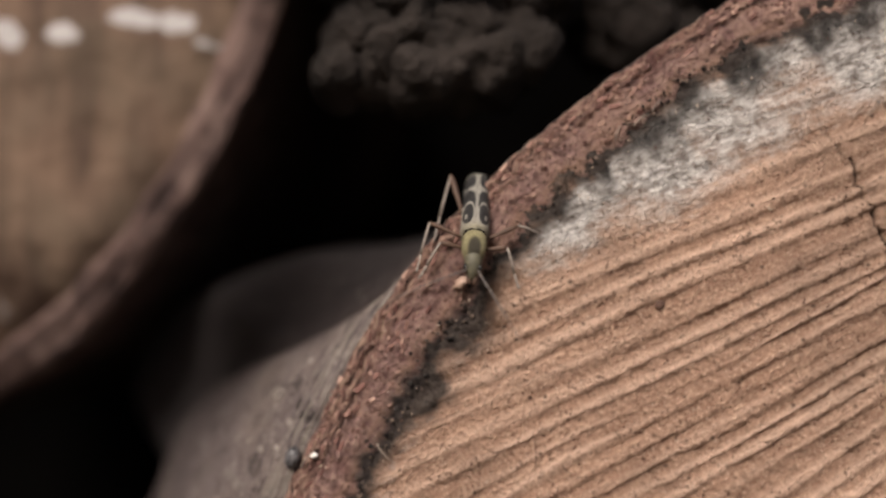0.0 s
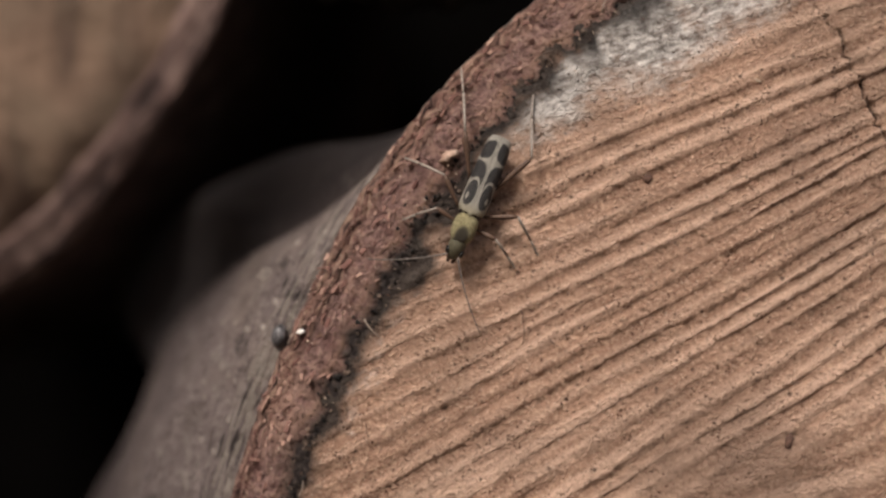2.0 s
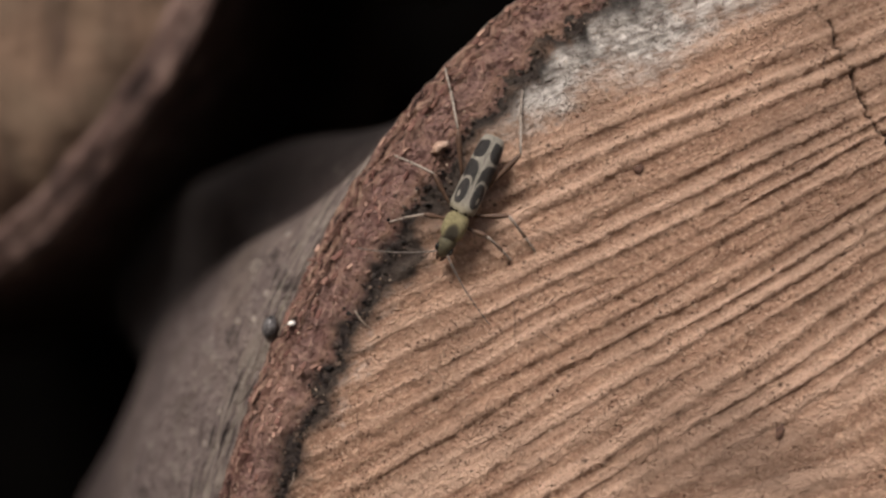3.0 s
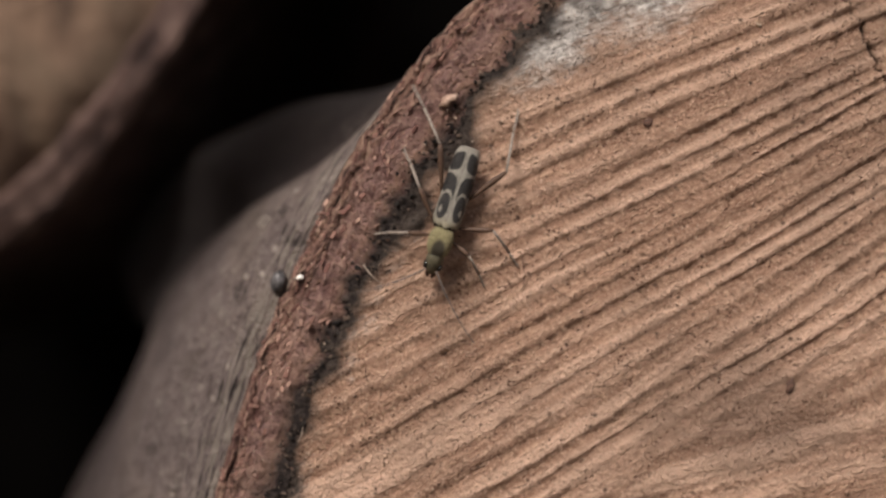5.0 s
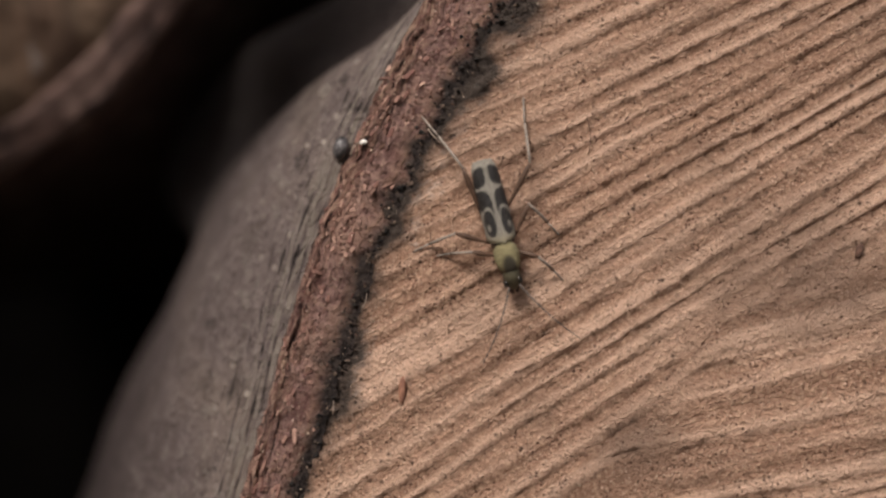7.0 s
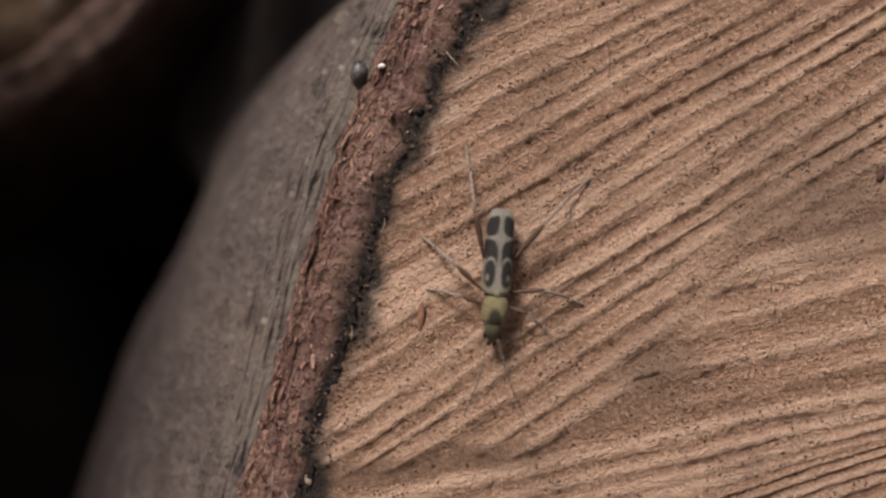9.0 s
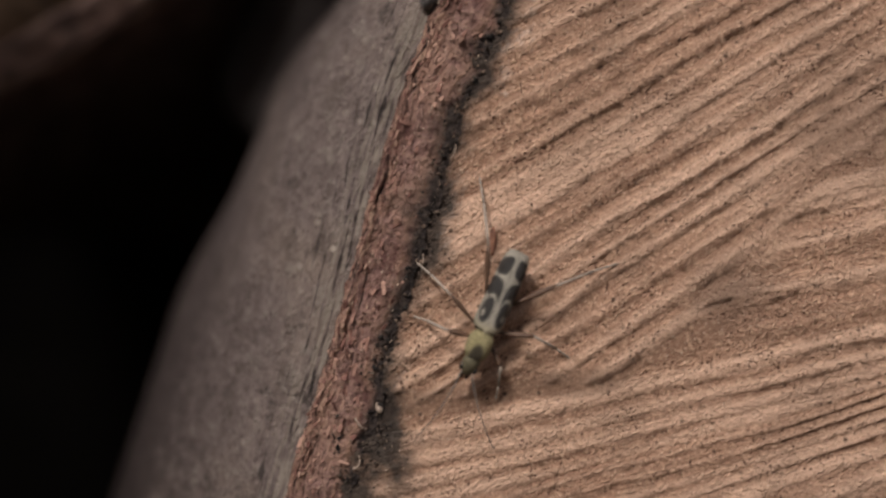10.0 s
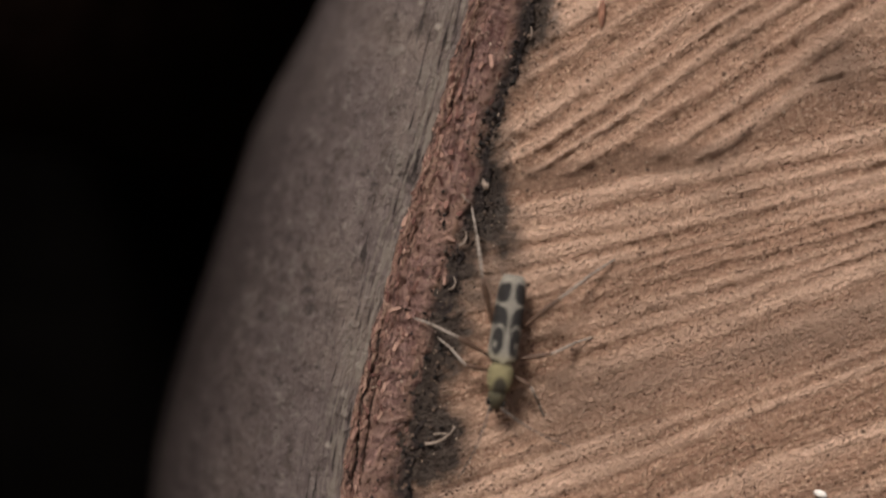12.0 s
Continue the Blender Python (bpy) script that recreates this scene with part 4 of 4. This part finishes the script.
blob("plant_seed", -14.9, -20.6, 1.0, (1.5, 1.4, 2.3), 12, SEED, "small dark grey seed caught on the bark", "seed", 2, 0.12)
blob("white_speck", -12.6, -20.2, 0.1, (0.75, 0.5, 0.55), -10, WHITE, "tiny white speck on the bark edge", "speck", 3)
blob("wood_chip", 1.75, -3.3, -0.6, (1.9, 0.8, 1.0), -28, FLAKE, "pale wood chip stuck on the bark", "chip", 4, 0.9)
blob("wood_chip", 31.74, 4.0, -0.4, (0.9, 0.35, 0.5), 30, PALE, "tiny pale chip on the sawn face", "chip", 5)
blob("dirt_crumb", 34.7, -31.0, -0.3, (0.8, 0.4, 1.5), 15, DIRT, "dark crumb on the sawn wood", "crumb", 6)
for X, Z, size, turn, seed in ((21.1, -5.45, (1.2, 0.35, 1.5), 35, 7), (26.6, -3.7, (0.7, 0.3, 1.2), -30, 8), (8.7, -25.1, (0.7, 0.3, 0.8), 20, 12), (12.0, -25.25, (0.8, 0.35, 0.8), 60, 13),
                               (7.25, -42.2, (0.55, 0.3, 0.6), 0, 14), (17.6, -28.8, (0.7, 0.3, 1.1), 30, 17),
                               (26.3, -18.15, (0.7, 0.3, 1.2), 5, 18), (-4.1, -81.95, (0.6, 0.3, 0.7), 0, 19)):
    blob("dirt_crumb", X, Z, -0.22, tuple(0.72 * k for k in size), turn, DIRT, "dark reddish crumb on the sawn wood", "crumb", seed, 0.5)
blob("bark_scale", -15.9, -15.5, 3.6, (4.0, 1.1, 2.6), 48, SCALE, "pale scale of bark standing off the grey bark", "bark", 21, 0.6)
blob("wood_splinter", -9.1, -43.9, -0.3, (0.7, 0.5, 2.9), 3, CHIP, "thin red-brown splinter upright on the sawn wood", "splinter", 9)
blob("wood_shaving", -20.1, -59.6, 0.2, (0.7, 0.5, 1.1), -20, DULL, "pale shaving in the dark groove", "shaving", 10)
blob("white_speck", 10.9, -88.9, -0.4, (1.3, 0.6, 0.8), 20, WHITE, "white speck on the sawn wood", "speck", 11)


def fibre(X, Z, d, length, turn, curl, material, label, thick=0.07):
    """A thin curled strand, standing a little off the surface."""
    pts, radii = [], []
    for i in range(13):
        k = i / 12
        a = radians(turn) + radians(curl) * k
        step = length / 12
        x, z = (pts[-1][0] + step * math.cos(a), pts[-1][2] + step * math.sin(a)) if pts else (0.0, 0.0)
        pts.append((x, -0.5 * math.sin(k * math.pi), z))
        radii.append(thick * (1 - 0.6 * k))
    verts, faces = tube(pts, radii, 6)
    ob = tagged(new("wood_fibre", mesh_of("wood_fibre", mm(verts), faces, material)), label, "fibre", group="loose fibres along the bark")
    ob.location = place(X, Z, d)
    return ob


for X, Z, d, length, turn, curl, thick in ((-22.6, -65.3, 0.0, 1.7, 10, 110, 0.11), (-23.6, -69.4, 0.1, 1.5, 0, 130, 0.11), (-26.0, -83.9, 0.1, 3.4, 5, 45, 0.13), (-25.2, -83.0, 0.0, 1.8, 30, -60, 0.09),
                                           (-6.4, -19.0, -0.2, 2.6, -60, 25, 0.08), (-22.3, -60.5, 0.0, 1.6, -70, 50, 0.08), (18.6, 12.0, 0.0, 2.0, 60, -40, 0.09), (20.4, 13.4, 0.0, 1.8, 75, -50, 0.08),
                                           (-13.9, -21.4, 0.5, 2.2, 75, -50, 0.09), (-15.8, -46.2, 0.0, 1.3, 70, 30, 0.08), (-12.9, -36.0, 0.0, 1.5, 40, 60, 0.07), (16.8, 10.6, 0.0, 1.6, 100, -60, 0.08)):
    fibre(X, Z, d, length, turn, curl, DULL, "thin pale curled wood fibre at the bark", thick)
for X, Z, length, turn, curl in ((-6.2, -28.7, 2.6, -110, 75), (8.6, -17.6, 4.2, -70, -30), (11.5, -21.0, 2.4, -50, 30)):
    fibre(X, Z, -0.1, length, turn, curl, DIRT, "fine dark hair-like strand on the sawn wood", 0.05)


def scatter(name, count, seed, sizes, material, label, category, near):
    """Loose bits too many to count, lying on the sawn face and the bark."""
    rnd = random.Random(seed)
    verts, faces = [], []
    while len(faces) < count * 8:
        X, Z = rnd.uniform(-34, 46), rnd.uniform(-92, 26)
        a = math.degrees(math.atan2(Z - CZ, X - CX)) % 360
        e = float(rim(np.array(a))) - 6 - math.hypot(X - CX, Z - CZ)
        if e < -5 or rnd.random() > math.exp(-max(e, 0) / near):
            continue
        h = float(ridges(np.array([X]), np.array([Z]))[0][0]) if e > 1 else 0.5
        L = rnd.uniform(*sizes)
        turn = pose(0, 0, 0, rnd.uniform(0, 360), rnd.uniform(0, 360), rnd.uniform(0, 360))
        c, k = place(X, Z, -h - L * 0.15), len(verts)
        for p in ((1, 0, 0), (-1, 0, 0), (0, 0.5, 0), (0, -0.5, 0), (0, 0, 0.4), (0, 0, -0.4)):
            verts.append(c + turn @ (Vector(p) * L * 0.5 * rnd.uniform(0.7, 1.3) / 1000))
        faces += [(k + i, k + j, k + m) for i, j, m in ((0, 2, 4), (2, 1, 4), (1, 3, 4), (3, 0, 4), (2, 0, 5), (1, 2, 5), (3, 1, 5), (0, 3, 5))]
    return tagged(new(name, mesh_of(name, verts, faces, material, True)), label, category, kind="stuff")


scatter("sawdust", 900, 4, (0.10, 0.32), PALE, "pale sawdust crumbs scattered over the sawn wood", "sawdust", 60.0)
scatter("dark_crumbs", 330, 5, (0.16, 0.5), DIRT, "dark crumbs of bark scattered over the sawn wood", "crumbs", 40.0)


# ---- the beetle ----
# Its own space, in millimetres: y ahead, x to its right, z away from the wood; the neck lies over the origin.
def dome(length, y0, rows, cols, height, low, side):
    """One wing case: a lengthwise half-vault from the suture (x = 0) to its outer edge, cut off square behind."""
    verts, where = [], []
    for i in range(rows):
        k = (i / (rows - 1)) ** 0.9
        wide = float(np.interp(k, [0, 0.04, 0.1, 0.3, 0.55, 0.8, 0.93, 1.0], [1.12, 1.31, 1.38, 1.35, 1.33, 1.26, 1.15, 0.92]))
        blunt = math.sqrt(max(1 - max((k - 0.9) / 0.103, 0) ** 2, 0.03))
        front = math.sqrt(max(1 - max((0.05 - k) / 0.07, 0) ** 2, 0.1))
        for j in range(cols):
            a = j / (cols - 1) * radians(110)
            x = wide * math.copysign(abs(math.sin(a)) ** 0.86, math.sin(a))
            rise = 0.1 + 0.9 * math.copysign(abs(math.cos(a)) ** 0.8, math.cos(a))
            z = low + (height - low) * rise * (1 - 0.2 * k ** 2) * blunt * (0.8 + 0.2 * front)
            crease = 0.05 * (1 - min(j / 3, 1))
            verts.append((side * (x + 0.012), y0 - k * length + 0.12 * (x / wide) ** 2 * (1 if k > 0.9 else 0), z - crease))
            where.append((k, x / wide if a < math.pi / 2 else 1.0))
    return verts, where


def spots(k, x):
    """The dark marks on a wing case: k back from the neck, x out from the suture, both 0 to 1: a ring, a comma and a square."""
    ring = ((k - 0.235) / 0.16) ** 2 + (abs(x - 0.55) / 0.37) ** 2.4
    pith = ((k - 0.19) / 0.07) ** 2 + ((x - 0.70) / 0.15) ** 2
    slant = k - 0.06 * (x - 0.6)
    comma = max(1 - (abs(slant - 0.50) / 0.128) ** 3 - (abs(x - 0.60) / 0.45) ** 4, 1 - ((k - 0.42) / 0.14) ** 2 - ((x - 0.20) / 0.13) ** 2)
    comma = min(comma, 0.7 * (ring - 1.5))
    square = 1 - (abs(k + 0.05 * (x - 0.6) - 0.788) / 0.118) ** 3 - (abs(x - 0.57) / 0.43) ** 3
    first = min(1 - ring, 0.8 * (pith - 0.4))
    return float(np.clip(0.5 - 0.9 * math.exp(-(x / 0.07) ** 2) + 1.5 * max(first, comma, square), 0, 1))


def shaped(name, material, u, v, shape):
    """A ball whose points the function shape puts in place, in millimetres."""
    bm = bmesh.new()
    bmesh.ops.create_uvsphere(bm, u_segments=u, v_segments=v, radius=1)
    for p in bm.verts:
        p.co = Vector(shape(p.co)) / 1000
    return from_bm(name, bm, material)


def power(a, n):
    return math.copysign(abs(a) ** n, a)


# hip, and the flat length and height of knee and foot: thigh length, knee height, shin length, ankle height, foot length
LEGS = {"fore": ((1.05, 1.0, 1.1), 2.1, 1.5, 2.0, -0.1, 1.5), "middle": ((1.2, -0.3, 1.1), 3.3, 1.7, 2.6, -0.05, 1.8), "hind": ((1.25, -3.1, 1.1), 4.5, 2.1, 3.9, 0.2, 2.7)}


def build_beetle():
    beetle = tagged(new("longhorn_beetle"), "small longhorn beetle with black-spotted pale wing cases and yellow collar", "beetle")
    for side in (1, -1):
        rows, cols = 110, 44
        verts, where = dome(7.9, -0.1, rows, cols, 3.0, 1.0, side)
        faces = sheet_faces(rows, cols)
        me = mesh_of("wing_case", mm(verts), faces if side > 0 else [f[::-1] for f in faces], SHELL)
        give(me, "spot", [spots(k, x) for k, x in where])
        give(me, "along", [k for k, x in where])
        part("wing_case", me, beetle, "pale grey wing case with black spots")
    # underside of the body
    pts = [(0, 0.2, 1.35), (0, -0.6, 1.25), (0, -3, 1.15), (0, -5.5, 1.2), (0, -7.3, 1.35), (0, -7.95, 1.45)]
    part("abdomen", mesh_of("abdomen", *(lambda vf: (mm(vf[0]), vf[1]))(tube(pts, [0.8, 1.2, 1.35, 1.2, 0.85, 0.3], 16)), LEG_DARK), beetle, "dark brown underside")
    # collar: a barrel, a little wider behind its middle
    me = shaped("collar", COLLAR, 40, 30, lambda c: (power(c.x, 0.85) * (1.18 - 0.12 * c.y), 1.45 + power(c.y, 0.8) * 1.55, 1.95 + power(c.z, 0.9) * 1.25 - 0.18 * c.y))
    give(me, "spot", [float(np.clip(1.35 - math.hypot(v.co.x * 1000 / 0.72, (v.co.y * 1000 - 2.2) / 1.15), 0, 1)) + float(np.clip((v.co.y * 1000 - 2.6) / 0.5, 0, 1)) * 0.6 for v in me.vertices])
    part("collar", me, beetle, "yellow downy collar with a dark patch")
    # dark seam of the neck, and the small pale shield behind it
    ring, faces = tube([(0, -0.34, 1.75), (0, -0.1, 1.8), (0, 0.14, 1.82)], [1.06, 1.14, 1.02], 24)
    part("neck", mesh_of("neck", mm(ring), faces, EYE_BLACK), beetle, "black seam between collar and wing cases")
    part("shield", shaped("shield", SHELL, 16, 10, lambda c: (c.x * 0.34, -0.22 + c.y * 0.34, 2.95 + c.z * 0.14)), beetle, "tiny pale shield behind the collar")
    # head, bent down, with its jaws
    head = part("head", shaped("head", HEAD, 28, 20, lambda c: (power(c.x, 0.9) * (0.80 - 0.20 * c.y), 3.35 + c.y * 1.2, 1.5 + c.z * 0.95 - 0.6 * c.y)), beetle, "dusky olive head")
    for side in (1, -1):
        part("eye", shaped("eye", EYE_BLACK, 16, 12, lambda c: (side * 0.68 + c.x * 0.25, 3.7 + c.y * 0.42, 1.6 + c.z * 0.44)), head, "glossy black eye")
        part("jaw", shaped("jaw", LEG_DARK, 12, 8, lambda c: (side * (0.30 - 0.1 * c.y) + c.x * 0.2, 4.5 + c.y * 0.4, 0.85 + c.z * 0.22 - 0.2 * c.y)), head, "small brown jaw")
    limbs = []
    for side in (1, -1):
        for kind, (hip, thigh, knee_up, shin, ankle_up, foot) in LEGS.items():
            # each limb is built pointing ahead and turned at hip and knee
            knee = Vector((0, thigh, knee_up - hip[2]))
            thick = 1.15 if kind == "hind" else 1.0
            v, f = tube([knee * q for q in (0.0, 0.2, 0.45, 0.65, 0.85, 1.0)], [q * thick for q in (0.12, 0.15, 0.21, 0.27, 0.22, 0.13)], 10)
            leg = part("leg", mesh_of("leg", mm(v), f, LEG_DARK), beetle, kind + " leg, brown thigh", at=(side * hip[0] / 1000, hip[1] / 1000, hip[2] / 1000))
            ankle = Vector((0, shin, ankle_up - knee_up))
            bow = Vector((0, 0, 0.18))
            v, f = tube([Vector(), ankle * 0.3 + bow, ankle * 0.7 + bow, ankle], [0.13, 0.13, 0.14, 0.15], 8)
            lower = part("shin", mesh_of("shin", mm(v), f, LEG_PALE), leg, "grey downy shin", at=knee / 1000)
            toe = ankle + Vector((side * -0.15, foot, -0.7 - ankle_up))
            spots_along = [(0.0, 0.11), (0.3, 0.16), (0.36, 0.09), (0.56, 0.17), (0.62, 0.09), (0.82, 0.15), (1.0, 0.04)]
            v, f = tube([ankle.lerp(toe, q) for q, r in spots_along], [0.8 * r for q, r in spots_along], 8)
            end = part("foot", mesh_of("foot", mm(v), f, LEG_PALE), leg, "grey jointed foot", at=knee / 1000)
            limbs.append((leg, lower, end, kind, side, (side * hip[0] / 1000, hip[1] / 1000, hip[2] / 1000), knee / 1000))
        # feeler: eleven slim joints, each swollen at its tip
        start = (side * 0.5 / 1000, 4.1 / 1000, 1.8 / 1000)
        pts, radii = [], []
        for i in range(34):
            k = i / 33
            pts.append(Vector((side * 1.1 * k * k, 7.6 * k, 0.7 * math.sin(k * 3.0) - 1.5 * k)))
            radii.append((0.06, 0.07, 0.095)[i % 3] * (1 - 0.4 * k))
        v, f = tube(pts, radii)
        feeler = part("feeler", mesh_of("feeler", mm(v), f, FEELER), beetle, "slim grey jointed feeler", at=start)
        limbs.append((feeler, None, None, "feeler", side, start, None))
    return beetle, limbs


beetle, limbs = build_beetle()

# seconds, neck over the face X and Z in millimetres, heading in degrees from straight down, tail dip in degrees
TRAIL = [
    (0.0, 2.9, 0.1, -5, 39), (0.3, 4.9, -2.4, 2, 14), (0.5, 4.81, -3.44, -6, 8), (0.7, 5.01, -3.41, -13, 4), (1.0, 5.31, -4.9, -4, 2),
    (1.2, 5.3, -7.3, -7, 2), (1.5, 5.09, -8.83, -7, 0), (1.8, 3.9, -8.86, -20, 0), (2.0, 3.76, -9.01, -23, 0), (2.5, 3.99, -9.53, -22, 0),
    (3.0, 3.77, -9.7, -25, 0), (3.2, 3.05, -10.04, -27, 0), (4.0, 1.9, -11.6, -33, 0), (4.8, 0.65, -13.5, -34, 0), (5.0, 1.4, -15.55, -18, 0), (5.2, 1.32, -17.57, -11, 0),
    (5.5, -1.3, -20.11, -36, 0), (5.7, -1.42, -21.22, -30, 0), (6.0, -2.49, -22.74, -25, 0), (6.2, -0.98, -24.56, -3, 0), (6.5, 0.19, -27.93, 9, 0),
    (6.7, 0.16, -28.3, 11, 0), (7.0, 0.49, -29.94, 14, 0), (7.2, 0.45, -30.76, 3, 0), (8.0, -0.3, -35.8, 0, 0), (8.8, -1.27, -40.7, -3, 0), (9.0, -2.15, -41.93, -5, 0),
    (9.2, -4.94, -43.18, -33, 0), (9.5, -6.99, -45.5, -40, 0), (9.7, -9.36, -48.08, -38, 0), (10.0, -10.05, -52.17, -25, 0), (10.2, -11.1, -55.27, -25, 0),
    (10.3, -13.45, -56.86, -37, 0), (10.5, -15.49, -57.19, -50, 0), (10.7, -16.56, -57.61, -55, 0), (10.9, -17.78, -57.93, -54, 0), (11.0, -17.01, -59.26, -44, 0),
    (11.1, -18.2, -63.47, -31, 0), (11.2, -17.0, -67.22, -10, 0), (11.5, -18.23, -69.6, -13, 0), (12.0, -18.91, -75.9, -9, 0),
]


# how the limbs are held: seconds, turn of the thigh outwards from straight ahead, bend of the shin at the knee, in degrees
HELD = {
    ("fore", 1): [(0, 93, -59), (0.5, 80, -11), (1, 82, -12), (1.5, 83, -17), (2, 101, -49), (2.5, 82, -25), (3, 76, -20), (5, 78, -5), (5.5, 88, -3), (6, 87, -16), (9, 108, -11), (9.5, 106, -27), (10, 81, 6), (10.5, 82, -32), (11, 57, -31), (11.5, 79, -15), (12, 95, 31)],
    ("middle", 1): [(0, 107, -94), (0.5, 118, -37), (1, 116, -11), (1.5, 132, -28), (2, 133, -38), (2.5, 130, -33), (3, 128, -34), (5, 140, 2), (5.5, 122, -31), (6, 132, -17), (6.5, 121, -8), (7, 120, -37), (9, 129, -2), (9.5, 131, -12), (10, 116, -6), (10.5, 128, -25), (11, 135, 1), (11.5, 126, -26), (12, 114, -10)],
    ("hind", 1): [(0, 161, -150), (0.5, 151, -120), (1, 163, -20), (1.5, 169, -2), (2, 151, 5), (2.5, 153, 1), (3, 150, -4), (5, 160, -20), (5.5, 149, 3), (6, 166, 1), (6.5, 179, -6), (7, 172, -13), (9, 164, 6), (9.5, 155, -7), (10, 158, -7), (10.5, 146, -6), (11, 148, -22), (11.5, 159, -8), (12, 159, 6)],
    ("fore", -1): [(0, 95, -68), (1, 83, -42), (1.5, 66, -46), (2, 85, -24), (2.5, 90, -29), (3, 92, -18), (12, 65, -30)],
    ("middle", -1): [(1, 118, -18), (1.5, 135, 3), (2, 113, -58), (2.5, 108, -46), (3, 114, -48), (5, 105, -49), (5.5, 102, -52), (6, 113, -39), (6.5, 131, -84), (7, 143, -108), (9, 99, -24), (9.5, 130, -28), (10, 110, -27), (10.5, 113, -4), (11, 98, 5), (11.5, 107, -11), (12, 109, 8)],
    ("hind", -1): [(0, 177, 150), (0.5, 162, 6), (1, 152, 45), (1.5, 137, 50), (2, 153, 47), (2.5, 157, 42), (3, 160, 42), (5, 144, 42), (5.5, 162, 42), (6, 153, 42), (6.5, 138, 43), (7, 139, 31), (9, 145, -6), (9.5, 145, -4), (10, 139, -6), (10.5, 149, -6), (11, 145, -6), (11.5, 146, -6), (12, 138, -6)],
    ("feeler", 1): [(0.5, 50, 0), (2, 55, 0), (2.5, 62, 0), (3, 59, 0), (10.5, -6, 0), (11, 4, 0)],
    ("feeler", -1): [(2, 31, 0), (3, 48, 0), (5, 37, 0), (5.5, 18, 0), (6, 25, 0), (9, 16, 0), (9.5, 27, 0), (11, 57, 0)],
}


def stance(X, Z, turn, dip):
    a = radians(turn)
    ahead = Vector((math.sin(a), 0, -math.cos(a)))
    out = Vector((0, -1, 0))
    m = Matrix((ahead.cross(out), ahead, out)).transposed().to_4x4()
    return Matrix.Translation(place(X, Z, -1.0)) @ m @ pose(0, 0, 0, dip, 0, 0)


def motions():
    walk(beetle, [(t, stance(X, Z, turn, dip)) for t, X, Z, turn, dip in TRAIL])
    T, XS, ZS, HS = (np.array([row[i] for row in TRAIL]) for i in range(4))
    times = [round(0.1 * i, 1) for i in range(121)]
    at = [(np.interp(t, T, XS), np.interp(t, T, ZS), np.interp(t, T, HS)) for t in times]
    gone = [0.0]
    for p, q in zip(at, at[1:]):
        gone.append(gone[-1] + math.hypot(q[0] - p[0], q[1] - p[1]) + 0.05 * abs(q[2] - p[2]))
    for leg, lower, end, kind, side, hip, knee in limbs:
        held = HELD[kind, side]
        HT, turns, bends = (np.array([row[i] for row in held], float) for i in range(3))
        beat = 0.0 if (kind == "middle") == (side > 0) else math.pi
        reach = {"fore": 22, "middle": 20, "hind": 12, "feeler": 0}[kind]
        rows, low = [], []
        for t, g in zip(times, gone):
            out, bend = float(np.interp(t, HT, turns)), float(np.interp(t, HT, bends))
            # steps between the moments at which the limb is known
            free = smooth(np.abs(HT - t).min(), 0.05, 0.3)
            step = 2 * math.pi * g / 5.0 + beat
            out += free * reach * math.sin(step)
            lift = free * max(math.cos(step), 0) * 6
            if kind == "feeler":
                out += 5 * math.sin(5.1 * t + 2 * side) * free
                lift = 3 * math.sin(3 * t + side)
            rows.append((t, pose(*hip, 0, 0, side * -out) @ pose(0, 0, 0, lift, 0, 0)))
            low.append((t, pose(*knee, 0, 0, side * -bend) if knee else None))
        walk(leg, rows)
        if lower:
            walk(lower, low)
            walk(end, low)


motions()
